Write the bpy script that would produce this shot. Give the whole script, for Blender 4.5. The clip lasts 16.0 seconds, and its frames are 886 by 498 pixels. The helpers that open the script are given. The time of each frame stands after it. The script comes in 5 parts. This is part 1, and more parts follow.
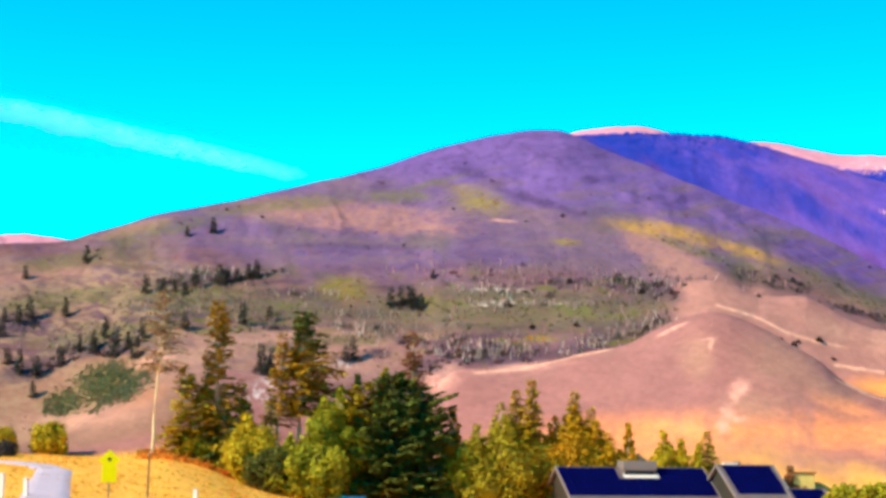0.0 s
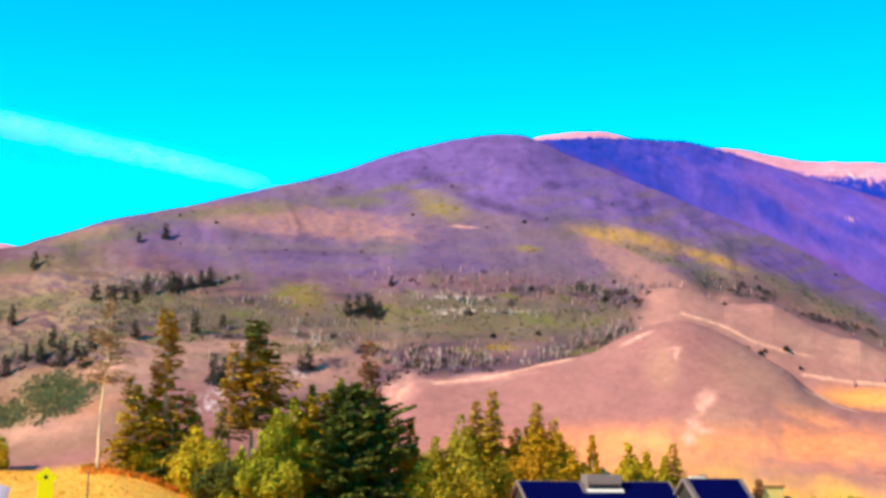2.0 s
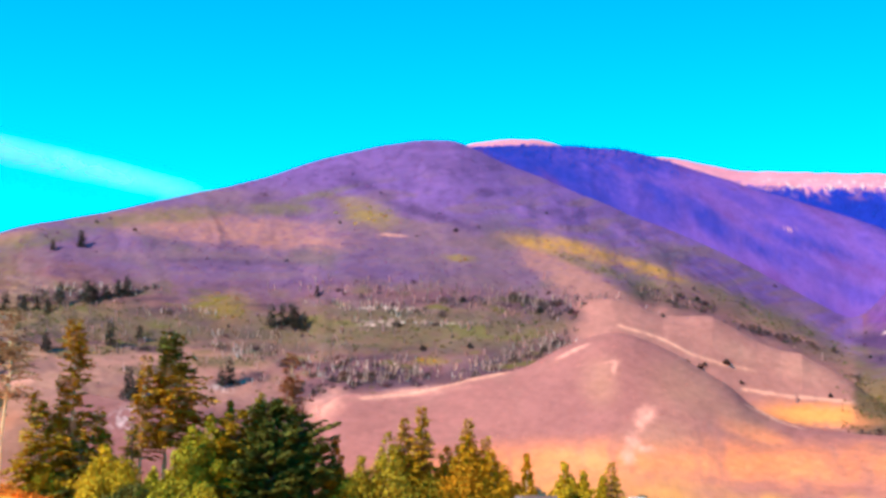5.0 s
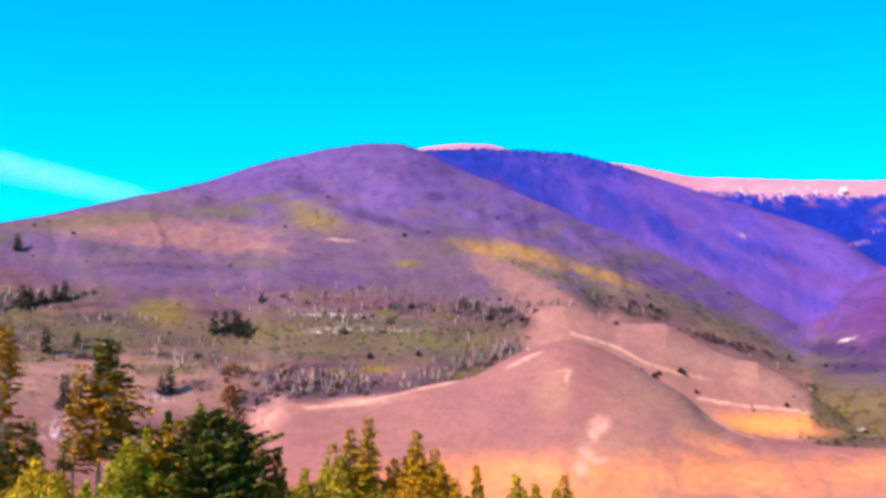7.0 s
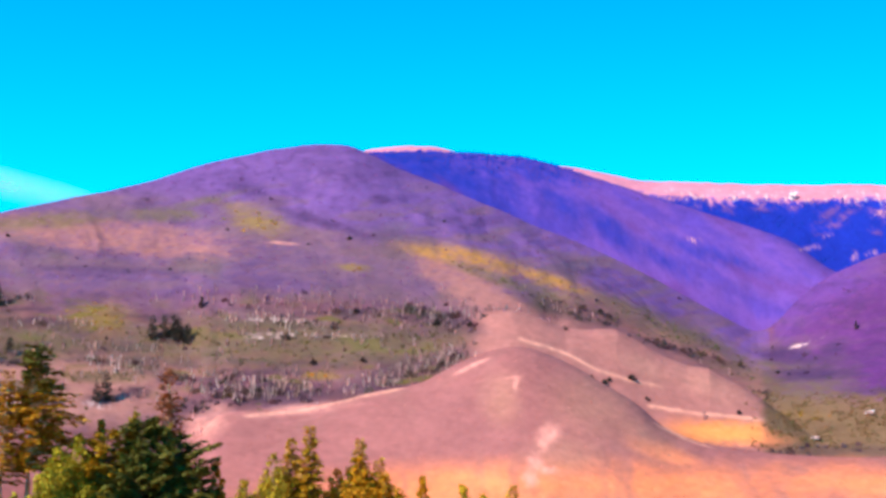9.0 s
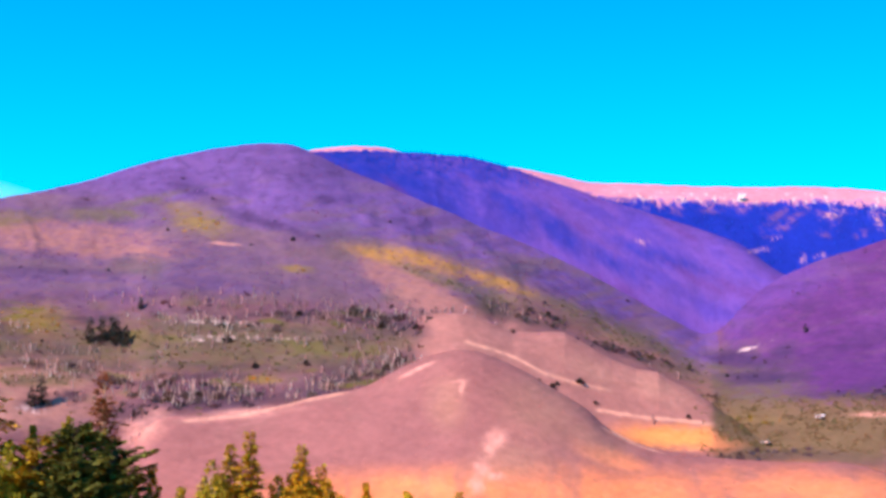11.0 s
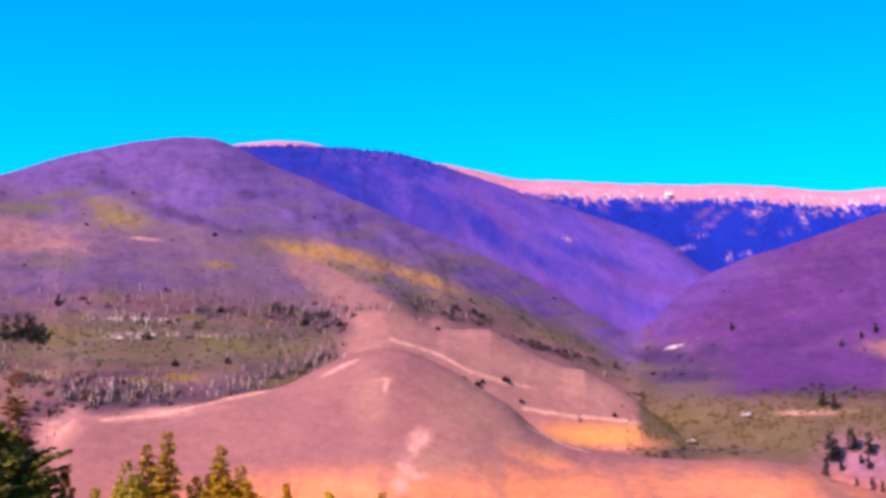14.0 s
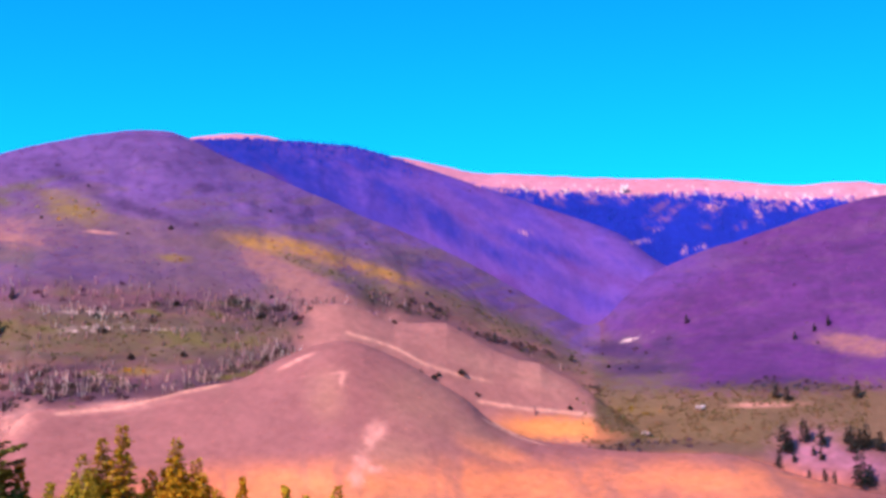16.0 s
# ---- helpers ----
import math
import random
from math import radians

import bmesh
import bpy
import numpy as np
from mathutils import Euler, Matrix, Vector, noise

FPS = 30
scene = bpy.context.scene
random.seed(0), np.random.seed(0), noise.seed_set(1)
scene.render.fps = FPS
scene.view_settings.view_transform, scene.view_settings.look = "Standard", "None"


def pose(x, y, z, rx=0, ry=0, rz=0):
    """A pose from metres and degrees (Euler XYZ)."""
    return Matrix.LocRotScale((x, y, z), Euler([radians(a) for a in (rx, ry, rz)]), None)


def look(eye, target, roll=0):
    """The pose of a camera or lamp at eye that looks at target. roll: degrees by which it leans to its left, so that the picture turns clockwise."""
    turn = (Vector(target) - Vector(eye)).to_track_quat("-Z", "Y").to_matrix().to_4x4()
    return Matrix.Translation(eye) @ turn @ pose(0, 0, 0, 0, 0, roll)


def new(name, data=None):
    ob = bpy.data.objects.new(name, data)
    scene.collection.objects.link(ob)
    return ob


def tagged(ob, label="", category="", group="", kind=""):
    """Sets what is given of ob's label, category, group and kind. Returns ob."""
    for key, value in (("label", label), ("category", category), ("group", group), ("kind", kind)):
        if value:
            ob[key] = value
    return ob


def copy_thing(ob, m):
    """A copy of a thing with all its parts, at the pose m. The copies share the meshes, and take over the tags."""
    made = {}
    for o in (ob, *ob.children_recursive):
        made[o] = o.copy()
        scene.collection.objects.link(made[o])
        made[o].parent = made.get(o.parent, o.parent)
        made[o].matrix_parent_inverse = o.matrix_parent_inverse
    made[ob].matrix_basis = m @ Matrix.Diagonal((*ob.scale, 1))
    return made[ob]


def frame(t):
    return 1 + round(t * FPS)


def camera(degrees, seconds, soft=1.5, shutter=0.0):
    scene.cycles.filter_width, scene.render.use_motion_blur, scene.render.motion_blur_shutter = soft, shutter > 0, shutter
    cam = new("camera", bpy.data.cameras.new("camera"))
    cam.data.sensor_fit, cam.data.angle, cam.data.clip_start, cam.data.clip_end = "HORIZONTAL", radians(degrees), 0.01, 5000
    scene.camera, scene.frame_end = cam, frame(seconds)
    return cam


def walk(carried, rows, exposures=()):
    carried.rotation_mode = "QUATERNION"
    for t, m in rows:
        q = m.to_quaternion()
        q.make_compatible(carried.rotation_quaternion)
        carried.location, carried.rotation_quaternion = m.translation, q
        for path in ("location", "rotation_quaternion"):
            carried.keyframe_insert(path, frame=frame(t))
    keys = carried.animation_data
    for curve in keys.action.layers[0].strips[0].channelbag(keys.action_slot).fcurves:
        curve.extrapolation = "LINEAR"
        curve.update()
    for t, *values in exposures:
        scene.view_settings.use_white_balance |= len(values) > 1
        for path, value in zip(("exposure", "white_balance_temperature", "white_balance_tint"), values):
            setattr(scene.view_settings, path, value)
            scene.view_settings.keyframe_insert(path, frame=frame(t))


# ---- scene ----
cam = camera(31.00, 16.0, 3.4)
ROWS = [
    (0.0, 0.83, -25.90, -3.02, 98.338, -0.404, 5.716),
    (0.5, 0.72, -24.15, -2.77, 98.405, -0.388, 5.386),
    (1.0, 0.63, -22.31, -2.53, 98.474, -0.354, 5.044),
    (1.5, 0.55, -20.42, -2.31, 98.544, -0.312, 4.688),
    (2.0, 0.48, -18.51, -2.10, 98.616, -0.269, 4.318),
    (2.5, 0.40, -16.60, -1.89, 98.688, -0.230, 3.934),
    (3.0, 0.34, -14.70, -1.69, 98.760, -0.196, 3.537),
    (3.5, 0.27, -12.81, -1.48, 98.832, -0.167, 3.128),
    (4.0, 0.20, -10.93, -1.27, 98.903, -0.142, 2.707),
    (4.5, 0.14, -9.07, -1.06, 98.974, -0.120, 2.276),
    (5.0, 0.09, -7.21, -0.85, 99.044, -0.099, 1.835),
    (5.5, 0.05, -5.37, -0.64, 99.111, -0.077, 1.386),
    (6.0, 0.02, -3.55, -0.42, 99.177, -0.054, 0.930),
    (6.5, 0.00, -1.76, -0.21, 99.239, -0.027, 0.467),
    (7.0, 0.00, -0.01, -0.01, 99.298, 0.004, -0.001),
    (7.5, 0.02, 1.70, 0.19, 99.352, 0.038, -0.473),
    (8.0, 0.06, 3.35, 0.39, 99.402, 0.076, -0.949),
    (8.5, 0.12, 4.92, 0.57, 99.446, 0.117, -1.427),
    (9.0, 0.19, 6.41, 0.75, 99.484, 0.159, -1.906),
    (9.5, 0.28, 7.80, 0.91, 99.516, 0.202, -2.385),
    (10.0, 0.39, 9.08, 1.06, 99.541, 0.245, -2.862),
    (10.5, 0.51, 10.23, 1.20, 99.559, 0.287, -3.335),
    (11.0, 0.63, 11.27, 1.32, 99.570, 0.327, -3.804),
    (11.5, 0.76, 12.17, 1.42, 99.572, 0.365, -4.266),
    (12.0, 0.89, 12.94, 1.51, 99.567, 0.400, -4.719),
    (12.5, 1.01, 13.58, 1.59, 99.553, 0.434, -5.161),
    (13.0, 1.11, 14.09, 1.65, 99.530, 0.468, -5.592),
    (13.5, 1.21, 14.47, 1.70, 99.499, 0.502, -6.010),
    (14.0, 1.28, 14.72, 1.72, 99.458, 0.540, -6.413),
    (14.5, 1.33, 14.84, 1.74, 99.409, 0.582, -6.804),
    (15.0, 1.37, 14.80, 1.73, 99.350, 0.631, -7.182),
    (15.5, 1.39, 14.60, 1.71, 99.281, 0.687, -7.552),
    (16.0, 1.41, 14.18, 1.66, 99.202, 0.752, -7.917),
]
EXPOSURES = [(0.0, 0.51, 6700, -43), (4.0, 0.48, 6550, -28), (9.0, 0.38, 6450, -11), (12.5, 0.28, 6500, 4), (16.0, 0.13, 6500, 13)]
SKY_LOW, SKY_HIGH, SKY_STRENGTH = (0.0, 1.58, 1.95, 1), (0.0, 1.02, 1.8, 1), 0.142
SUN_STRENGTH, SUN_COLOUR = 5.0, (1.0, 0.86, 0.75)
SIGN_AZ, SIGN_Z = -20.53, -1.5
TRAIL_DENSITY = 0.37
walk(cam, [(t, pose(x, y, z, rx, ry, rz)) for t, x, y, z, rx, ry, rz in ROWS], EXPOSURES)

# ---------------------------------------------------------------- sky and sun
SUN_FROM = Vector((-0.62, -0.51, 0.60)).normalized()
world = bpy.data.worlds.new("sky")
scene.world = world
world.use_nodes = True
wn, wl = world.node_tree.nodes, world.node_tree.links
sky = wn.new("ShaderNodeTexSky")
sky.sky_type, sky.sun_disc = "NISHITA", False
sky.sun_elevation = math.asin(SUN_FROM.z)
sky.sun_rotation = math.atan2(SUN_FROM.x, SUN_FROM.y)
sky.altitude, sky.air_density, sky.dust_density, sky.ozone_density = 2600, 1.0, 0.4, 2.0
tone, depth = wn.new("ShaderNodeMix"), wn.new("ShaderNodeMix")       # deeper blue towards the zenith
for node, blend in ((tone, "MULTIPLY"), (depth, "MIX")):
    node.data_type, node.blend_type = "RGBA", blend
tone.inputs[0].default_value = 1.0
way, axis, lift = wn.new("ShaderNodeTexCoord"), wn.new("ShaderNodeSeparateXYZ"), wn.new("ShaderNodeMapRange")
lift.inputs["From Min"].default_value, lift.inputs["From Max"].default_value = 0.15, 0.40
wl.new(way.outputs["Generated"], axis.inputs[0])
wl.new(axis.outputs["Z"], lift.inputs["Value"])
wl.new(lift.outputs[0], depth.inputs[0])
depth.inputs[6].default_value, depth.inputs[7].default_value = SKY_LOW, SKY_HIGH
wl.new(sky.outputs[0], tone.inputs[6])
wl.new(depth.outputs[2], tone.inputs[7])
even, drift = wn.new("ShaderNodeVectorMath"), wn.new("ShaderNodeMapRange")       # as bright in the east as in the west
even.operation = "SCALE"
drift.inputs["From Min"].default_value, drift.inputs["From Max"].default_value = -0.5, 0.5
drift.inputs["To Min"].default_value, drift.inputs["To Max"].default_value = 1.12, 0.88
wl.new(axis.outputs["X"], drift.inputs["Value"])
wl.new(tone.outputs[2], even.inputs[0])
wl.new(drift.outputs[0], even.inputs["Scale"])
wl.new(even.outputs[0], wn["Background"].inputs[0])
wn["Background"].inputs[1].default_value = SKY_STRENGTH

sun = new("sun", bpy.data.lights.new("sun", "SUN"))
sun.data.energy, sun.data.angle, sun.data.color = SUN_STRENGTH, radians(0.53), SUN_COLOUR
sun.matrix_world = look(SUN_FROM * 400, (0, 0, 0))


# ---------------------------------------------------------------- materials
def shader(name, colour, rough=0.9, metal=0.0, grain=8.0, vary=0.35, bump=0.3, coarse=0.6, attribute="", island=False, through_light=0.0, spec=0.3, obj=False, piece=0.8):
    """A weathered surface: its colour with variation at two scales, fine relief, and tone that differs from piece to piece."""
    m = bpy.data.materials.new(name)
    m.use_nodes = True
    n, k = m.node_tree.nodes, m.node_tree.links
    b = n["Principled BSDF"]
    b.inputs["Roughness"].default_value, b.inputs["Metallic"].default_value = rough, metal
    b.inputs["Specular IOR Level"].default_value = spec
    where = n.new("ShaderNodeTexCoord")
    fine, broad = n.new("ShaderNodeTexNoise"), n.new("ShaderNodeTexNoise")
    for tex, scale in ((fine, grain), (broad, coarse)):
        tex.inputs["Scale"].default_value, tex.inputs["Detail"].default_value = scale, 5
        k.new(where.outputs["Object"], tex.inputs["Vector"])
    add = n.new("ShaderNodeMath")
    add.operation = "MULTIPLY_ADD"
    k.new(fine.outputs["Fac"], add.inputs[0])
    add.inputs[1].default_value = 0.6
    k.new(broad.outputs["Fac"], add.inputs[2])
    last = add.outputs[0]
    if island or obj:
        if obj:
            info = n.new("ShaderNodeObjectInfo")
            out = info.outputs["Random"]
        else:
            info = n.new("ShaderNodeNewGeometry")
            out = info.outputs["Random Per Island"]
        more = n.new("ShaderNodeMath")
        more.operation = "MULTIPLY_ADD"
        k.new(out, more.inputs[0])
        more.inputs[1].default_value = piece
        k.new(last, more.inputs[2])
        last = more.outputs[0]
    span = n.new("ShaderNodeMapRange")
    lo, hi = (0.35, 1.25) if not (island or obj) else (0.47 + 0.05 * piece, 1.1 + piece)
    span.inputs["From Min"].default_value, span.inputs["From Max"].default_value = lo, hi
    span.inputs["To Min"].default_value, span.inputs["To Max"].default_value = 1 - vary, 1 + vary
    k.new(last, span.inputs["Value"])
    mul = n.new("ShaderNodeVectorMath")
    mul.operation = "SCALE"
    if attribute:
        att = n.new("ShaderNodeAttribute")
        att.attribute_name = attribute
        k.new(att.outputs["Color"], mul.inputs[0])
    else:
        mul.inputs[0].default_value = colour
    k.new(span.outputs[0], mul.inputs["Scale"])
    k.new(mul.outputs[0], b.inputs["Base Color"])
    if bump:
        bp = n.new("ShaderNodeBump")
        bp.inputs["Strength"].default_value, bp.inputs["Distance"].default_value = bump, 0.6 / grain
        k.new(fine.outputs["Fac"], bp.inputs["Height"])
        k.new(bp.outputs[0], b.inputs["Normal"])
    if through_light:
        tr, mix = n.new("ShaderNodeBsdfTranslucent"), n.new("ShaderNodeMixShader")
        k.new(mul.outputs[0], tr.inputs[0])
        mix.inputs[0].default_value = through_light
        k.new(b.outputs[0], mix.inputs[1])
        k.new(tr.outputs[0], mix.inputs[2])
        k.new(mix.outputs[0], n["Material Output"].inputs[0])
    return m


LAND = shader("hillside", (0, 0, 0), 0.95, grain=1.1, vary=0.18, bump=0.3, coarse=0.09, attribute="cover", spec=0.1)
BRUSH = shader("brush", (0, 0, 0), 0.95, grain=4.0, vary=0.38, bump=0, coarse=0.04, attribute="cover", island=True, spec=0.1, through_light=0.5)


def leaves(name, colour, vary=0.68, grain=1.1, thin=0.2):
    return shader(name, colour, 0.7, grain=grain, vary=vary, bump=0, coarse=0.3, island=True, through_light=thin, spec=0.1, piece=0.4)


NEEDLE_DARK = leaves("dark_needles", (0.165, 0.138, 0.027), 0.95, 0.6, 0.05)
NEEDLE_FAR = leaves("far_needles", (0.085, 0.066, 0.055))
# Far conifers: distance haze and ridge shade are put into this blue.
NEEDLE_BLUE = leaves("haze_blue_needles", (0.012, 0.04, 0.4), 0.4)
NEEDLE_GOLD = leaves("golden_needles", (0.5, 0.245, 0.022), 0.8)
NEEDLE_RED = leaves("rusty_needles", (0.36, 0.12, 0.05))
NEEDLE_OLIVE = leaves("olive_needles", (0.55, 0.315, 0.024), 0.8)
LEAF_GREEN = leaves("green_leaves", (0.38, 0.265, 0.02), 0.85)
LEAF_LIME = leaves("lime_leaves", (0.55, 0.31, 0.02), 0.85)
LEAF_OLIVE = leaves("olive_leaves", (0.39, 0.24, 0.02), 0.9)
LEAF_GOLD = leaves("golden_leaves", (0.55, 0.24, 0.012))
LEAF_ORANGE = leaves("orange_leaves", (0.62, 0.25, 0.016))
# Willow green darkened to hold the shade under the pines.
LEAF_SHADE = leaves("shade_green_leaves", (0.12, 0.09, 0.018), 0.8)
LEAF_DARK = leaves("dark_leaves", (0.075, 0.045, 0.04))
NEEDLE_FADED = leaves("faded_needles", (0.34, 0.17, 0.09))
BARK = shader("bark", (0.14, 0.075, 0.05), 0.9, grain=6, coarse=1.0, bump=0.6)
BARK_PALE = shader("pale_bark", (0.8, 0.45, 0.27), 0.85, grain=6, coarse=1.0, bump=0.4)
POST_PAINT = shader("white_post_paint", (0.88, 0.6, 0.56), 0.6, grain=9, vary=0.12, bump=0.1)
STEEL = shader("galvanised_steel", (0.2, 0.19, 0.18), 0.5, 0.7, grain=12, vary=0.2, bump=0.1)
SIGN_YELLOW = shader("sign_yellow", (0.85, 0.62, 0.0), 0.5, grain=4, vary=0.1, bump=0.05, coarse=1.2)
SIGN_BLACK = shader("sign_black", (0.02, 0.02, 0.02), 0.5, grain=6, vary=0.1, bump=0.05)
PANEL = shader("solar_glass", (0.002, 0.002, 0.045), 0.45, grain=3, vary=0.2, bump=0.02, coarse=0.4, obj=True, spec=0.0)
FASCIA = shader("pale_fascia", (0.27, 0.16, 0.155), 0.7, grain=5, vary=0.2, bump=0.2)
SHINGLE = shader("grey_shingle", (0.16, 0.09, 0.1), 0.9, grain=4, vary=0.35, bump=0.5)
# Brown siding, its colour darkened for the shade under the roof overhang.
SIDING = shader("shaded_brown_siding", (0.045, 0.026, 0.02), 0.85, grain=5, vary=0.25, bump=0.4)
RUST = shader("rusty_sheet", (0.4, 0.14, 0.05), 0.8, grain=6, vary=0.3, bump=0.3)
STONEWASH = shader("buff_render", (0.85, 0.46, 0.14), 0.9, grain=5, vary=0.2, bump=0.3)
GLASS_DARK = shader("window_glass", (0.02, 0.025, 0.03), 0.1, grain=3, vary=0.1, bump=0, spec=0.6)
ROOF_WHITE = shader("white_metal_roof", (0.88, 0.6, 0.56), 0.45, grain=3, vary=0.08, bump=0.1)
CONCRETE = shader("pale_concrete", (0.66, 0.38, 0.45), 0.9, grain=7, vary=0.2, bump=0.4, coarse=0.3)
SNOW = shader("bleached_rock", (0.95, 0.68, 0.66), 0.8, grain=1, vary=0.2, bump=0.5)

# a thin, drifting ice trail
TRAIL = bpy.data.materials.new("ice_trail")
TRAIL.use_nodes = True
tn, tl = TRAIL.node_tree.nodes, TRAIL.node_tree.links
att = tn.new("ShaderNodeAttribute")
att.attribute_name = "ice"
ice = tn["Principled BSDF"]
ice.inputs["Base Color"].default_value = (0.9, 0.9, 0.9, 1)
ice.inputs["Roughness"].default_value = 1.0
ice.inputs["Specular IOR Level"].default_value = 0.0
tl.new(att.outputs["Fac"], ice.inputs["Alpha"])


# ---------------------------------------------------------------- lie of the land
# Every crest is given as (bearing in degrees to the right of north, rise in degrees seen from the origin).
MOUND = [(-30, -0.5), (-26, 0), (-23, 0.5), (-20.9, 0.9), (-18.9, 2.65), (-17.2, 3.85), (-15, 3.7), (-12, 3.2), (-10, 2.8), (-8, 2.3),
         (-6.85, 2.25), (-6.3, 3.3), (-5.7, 3.76), (-4.5, 3.73), (-3.7, 3.77), (-2.5, 3.95), (-1.7, 4.12), (-0.7, 4.42), (0.9, 4.64), (1.75, 5.05), (2.4, 5.45),
         (3.6, 5.88), (4.7, 6.03), (5.4, 5.76), (6.2, 5.45), (7, 5.03), (7.6, 4.6), (8.4, 4.2), (9.1, 3.6), (9.55, 3.08), (10.8, 2.62), (12.7, 2.27),
         (14.5, 2.1), (17.3, 2.06), (18.4, 1.72), (19.3, 1.34), (21, 0.9), (22, 0.6), (27, 0.4)]
MAIN = [(-40, 5.5), (-24, 8.1), (-20.4, 8.42), (-19.9, 8.66), (-18.9, 9.07), (-17.8, 9.37), (-16.75, 9.67), (-15.7, 9.9), (-13.8, 10.33), (-11.9, 10.77),
        (-9.9, 11.24), (-8.9, 11.48), (-7.9, 11.84), (-6.9, 12.21), (-5.9, 12.48), (-4.8, 12.72), (-3.8, 12.94), (-2.8, 13.05), (-1.7, 13.08), (-1.2, 13.0),
        (-0.5, 12.65), (0.33, 12.24), (1.4, 11.84), (2.4, 11.43), (3.4, 11.0), (4.45, 10.56), (5.5, 10.1), (6.5, 9.72), (7.5, 9.27), (8.5, 8.77), (9.5, 8.22),
        (10.4, 7.68), (11.7, 6.95), (12.6, 6.4), (13.1, 6.25), (13.7, 6.8), (14.3, 7.45), (15, 8.0), (15.45, 8.22), (16, 8.5), (17, 8.88), (18, 9.07),
        (18.9, 9.34), (20.8, 9.96), (22.7, 10.38), (30, 10.5), (45, 7)]
SHADED = [(-30, 6), (-6, 11), (-3, 12.1), (-1, 12.82), (1, 12.86), (2.8, 12.79), (4.7, 12.65), (5.5, 12.5), (6.3, 12.23), (7.5, 11.82), (8.5, 11.48),
          (9.5, 11.09), (10.5, 10.8), (11.5, 10.43), (12.5, 10.1), (13.3, 9.78), (14.15, 9.48), (14.7, 9.07), (15.3, 8.45), (18, 7.6), (24, 7), (40, 6)]
PLATEAU = [(-40, 7), (-26, 8.2), (-22.7, 8.47), (-21.8, 8.58), (-20.9, 8.5), (-20, 8.4), (-18, 8), (-8, 10), (-3, 12.3), (-0.8, 12.9), (0.4, 13.02),
           (1.4, 13.05), (2, 12.98), (2.4, 12.86), (3, 12.6), (4.5, 12.35), (6.3, 12.32), (7.5, 12.06), (8.5, 11.82), (9.5, 11.62), (10.3, 11.64), (12, 11.5),
           (14.2, 11.38), (16.2, 11.31), (18.1, 11.14), (19.1, 11), (20, 10.84), (21, 10.86), (21.6, 10.94), (22.3, 10.86), (23.2, 10.73), (30, 10.5), (45, 8)]
CREST, RIDGE, BROW = 740, 850, 1020     # how far off the main crest, the shaded ridge and the plateau stand
SPUR = [(2.2, 7.6), (3.4, 7.35), (4.6, 7.18), (5.4, 6.96), (6.2, 6.62), (8, 6.44), (8.8, 6.02), (9.6, 5.55), (10.4, 5.24), (11.15, 5.12), (11.5, 4.88),
        (12.3, 4.47), (12.8, 4.12), (13.4, 3.6), (14.2, 3), (15.2, 2.3), (16, 1.8)]
VALE = [(-40, -1.5), (-30, -0.4), (-26, 0), (-23.3, 0.1), (-21, 0), (-19.7, -0.05), (-17.4, 0.15), (-15.7, -0.25), (-14.7, -0.7), (-13, -1.2), (-11, -1.6), (-8, -1.9), (0, -2.2), (7, -2.3), (14, -1.8),
        (22, -1.2), (40, -1.5)]


def along(line, az):
    """A crest line's rise at each bearing, with its corners rounded."""
    a, e = np.array(line).T
    return sum(np.interp(az + d, a, e) for d in (-0.45, -0.22, 0, 0.22, 0.45)) / 5


def broad(line, az):
    """The same with its bends spread wide, as the foot of the slope below it runs."""
    a, e = np.array(line).T
    return sum(np.interp(az + d * 0.4, a, e) * (7 - abs(d)) for d in range(-6, 7)) / 49


# The land is laid out by bearing, rise and plan distance; this is how many metres off each plan distance lies.
PLAN = [0, 170, 285, 310, 420, 440, 740, 850, 1020, 3000, 5000]
METRES = [0, 128, 190, 198, 236.5, 243, 316, 345, 385, 1430, 2530]


def metres(r):
    return np.interp(r, PLAN, METRES)


def shrink(x, y):
    """How much smaller than on the plan things stand at a place of the plan."""
    r = np.maximum(np.hypot(x, y), 1)
    return metres(r) / r


def place(points):
    """Points of the plan as points of the world."""
    p = np.asarray(points, float)
    return p * shrink(p[..., 0], p[..., 1])[..., None]


def lattice(ix, iy, seed):
    h = (ix.astype(np.int64) * 374761393 + iy.astype(np.int64) * 668265263 + seed * 974634777) & 0x7FFFFFFF
    h = ((h ^ (h >> 13)) * 1274126177) & 0x7FFFFFFF
    return ((h ^ (h >> 16)) & 0xFFFF) / 65535.0


def ripple(x, y, seed=0, octaves=4):
    """Smooth noise from -1 to 1."""
    total, amp, norm = 0, 1.0, 0
    x, y = 0.88 * x + 0.47 * y, 0.88 * y - 0.47 * x
    for o in range(octaves):
        fx, fy = np.floor(x), np.floor(y)
        u, v = x - fx, y - fy
        u, v = u * u * (3 - 2 * u), v * v * (3 - 2 * v)
        a, b = lattice(fx, fy, seed + o), lattice(fx + 1, fy, seed + o)
        c, d = lattice(fx, fy + 1, seed + o), lattice(fx + 1, fy + 1, seed + o)
        total = total + amp * ((a + (b - a) * u) * (1 - v) + (c + (d - c) * u) * v)
        norm, amp, x, y = norm + amp, amp * 0.5, (0.8 * x + 0.6 * y) * 2.03 + 5.1, (0.8 * y - 0.6 * x) * 2.03 + 3.7
    return total / norm * 2 - 1


def smooth(a, b, x):
    t = np.clip((x - a) / (b - a), 0, 1)
    return t * t * (3 - 2 * t)


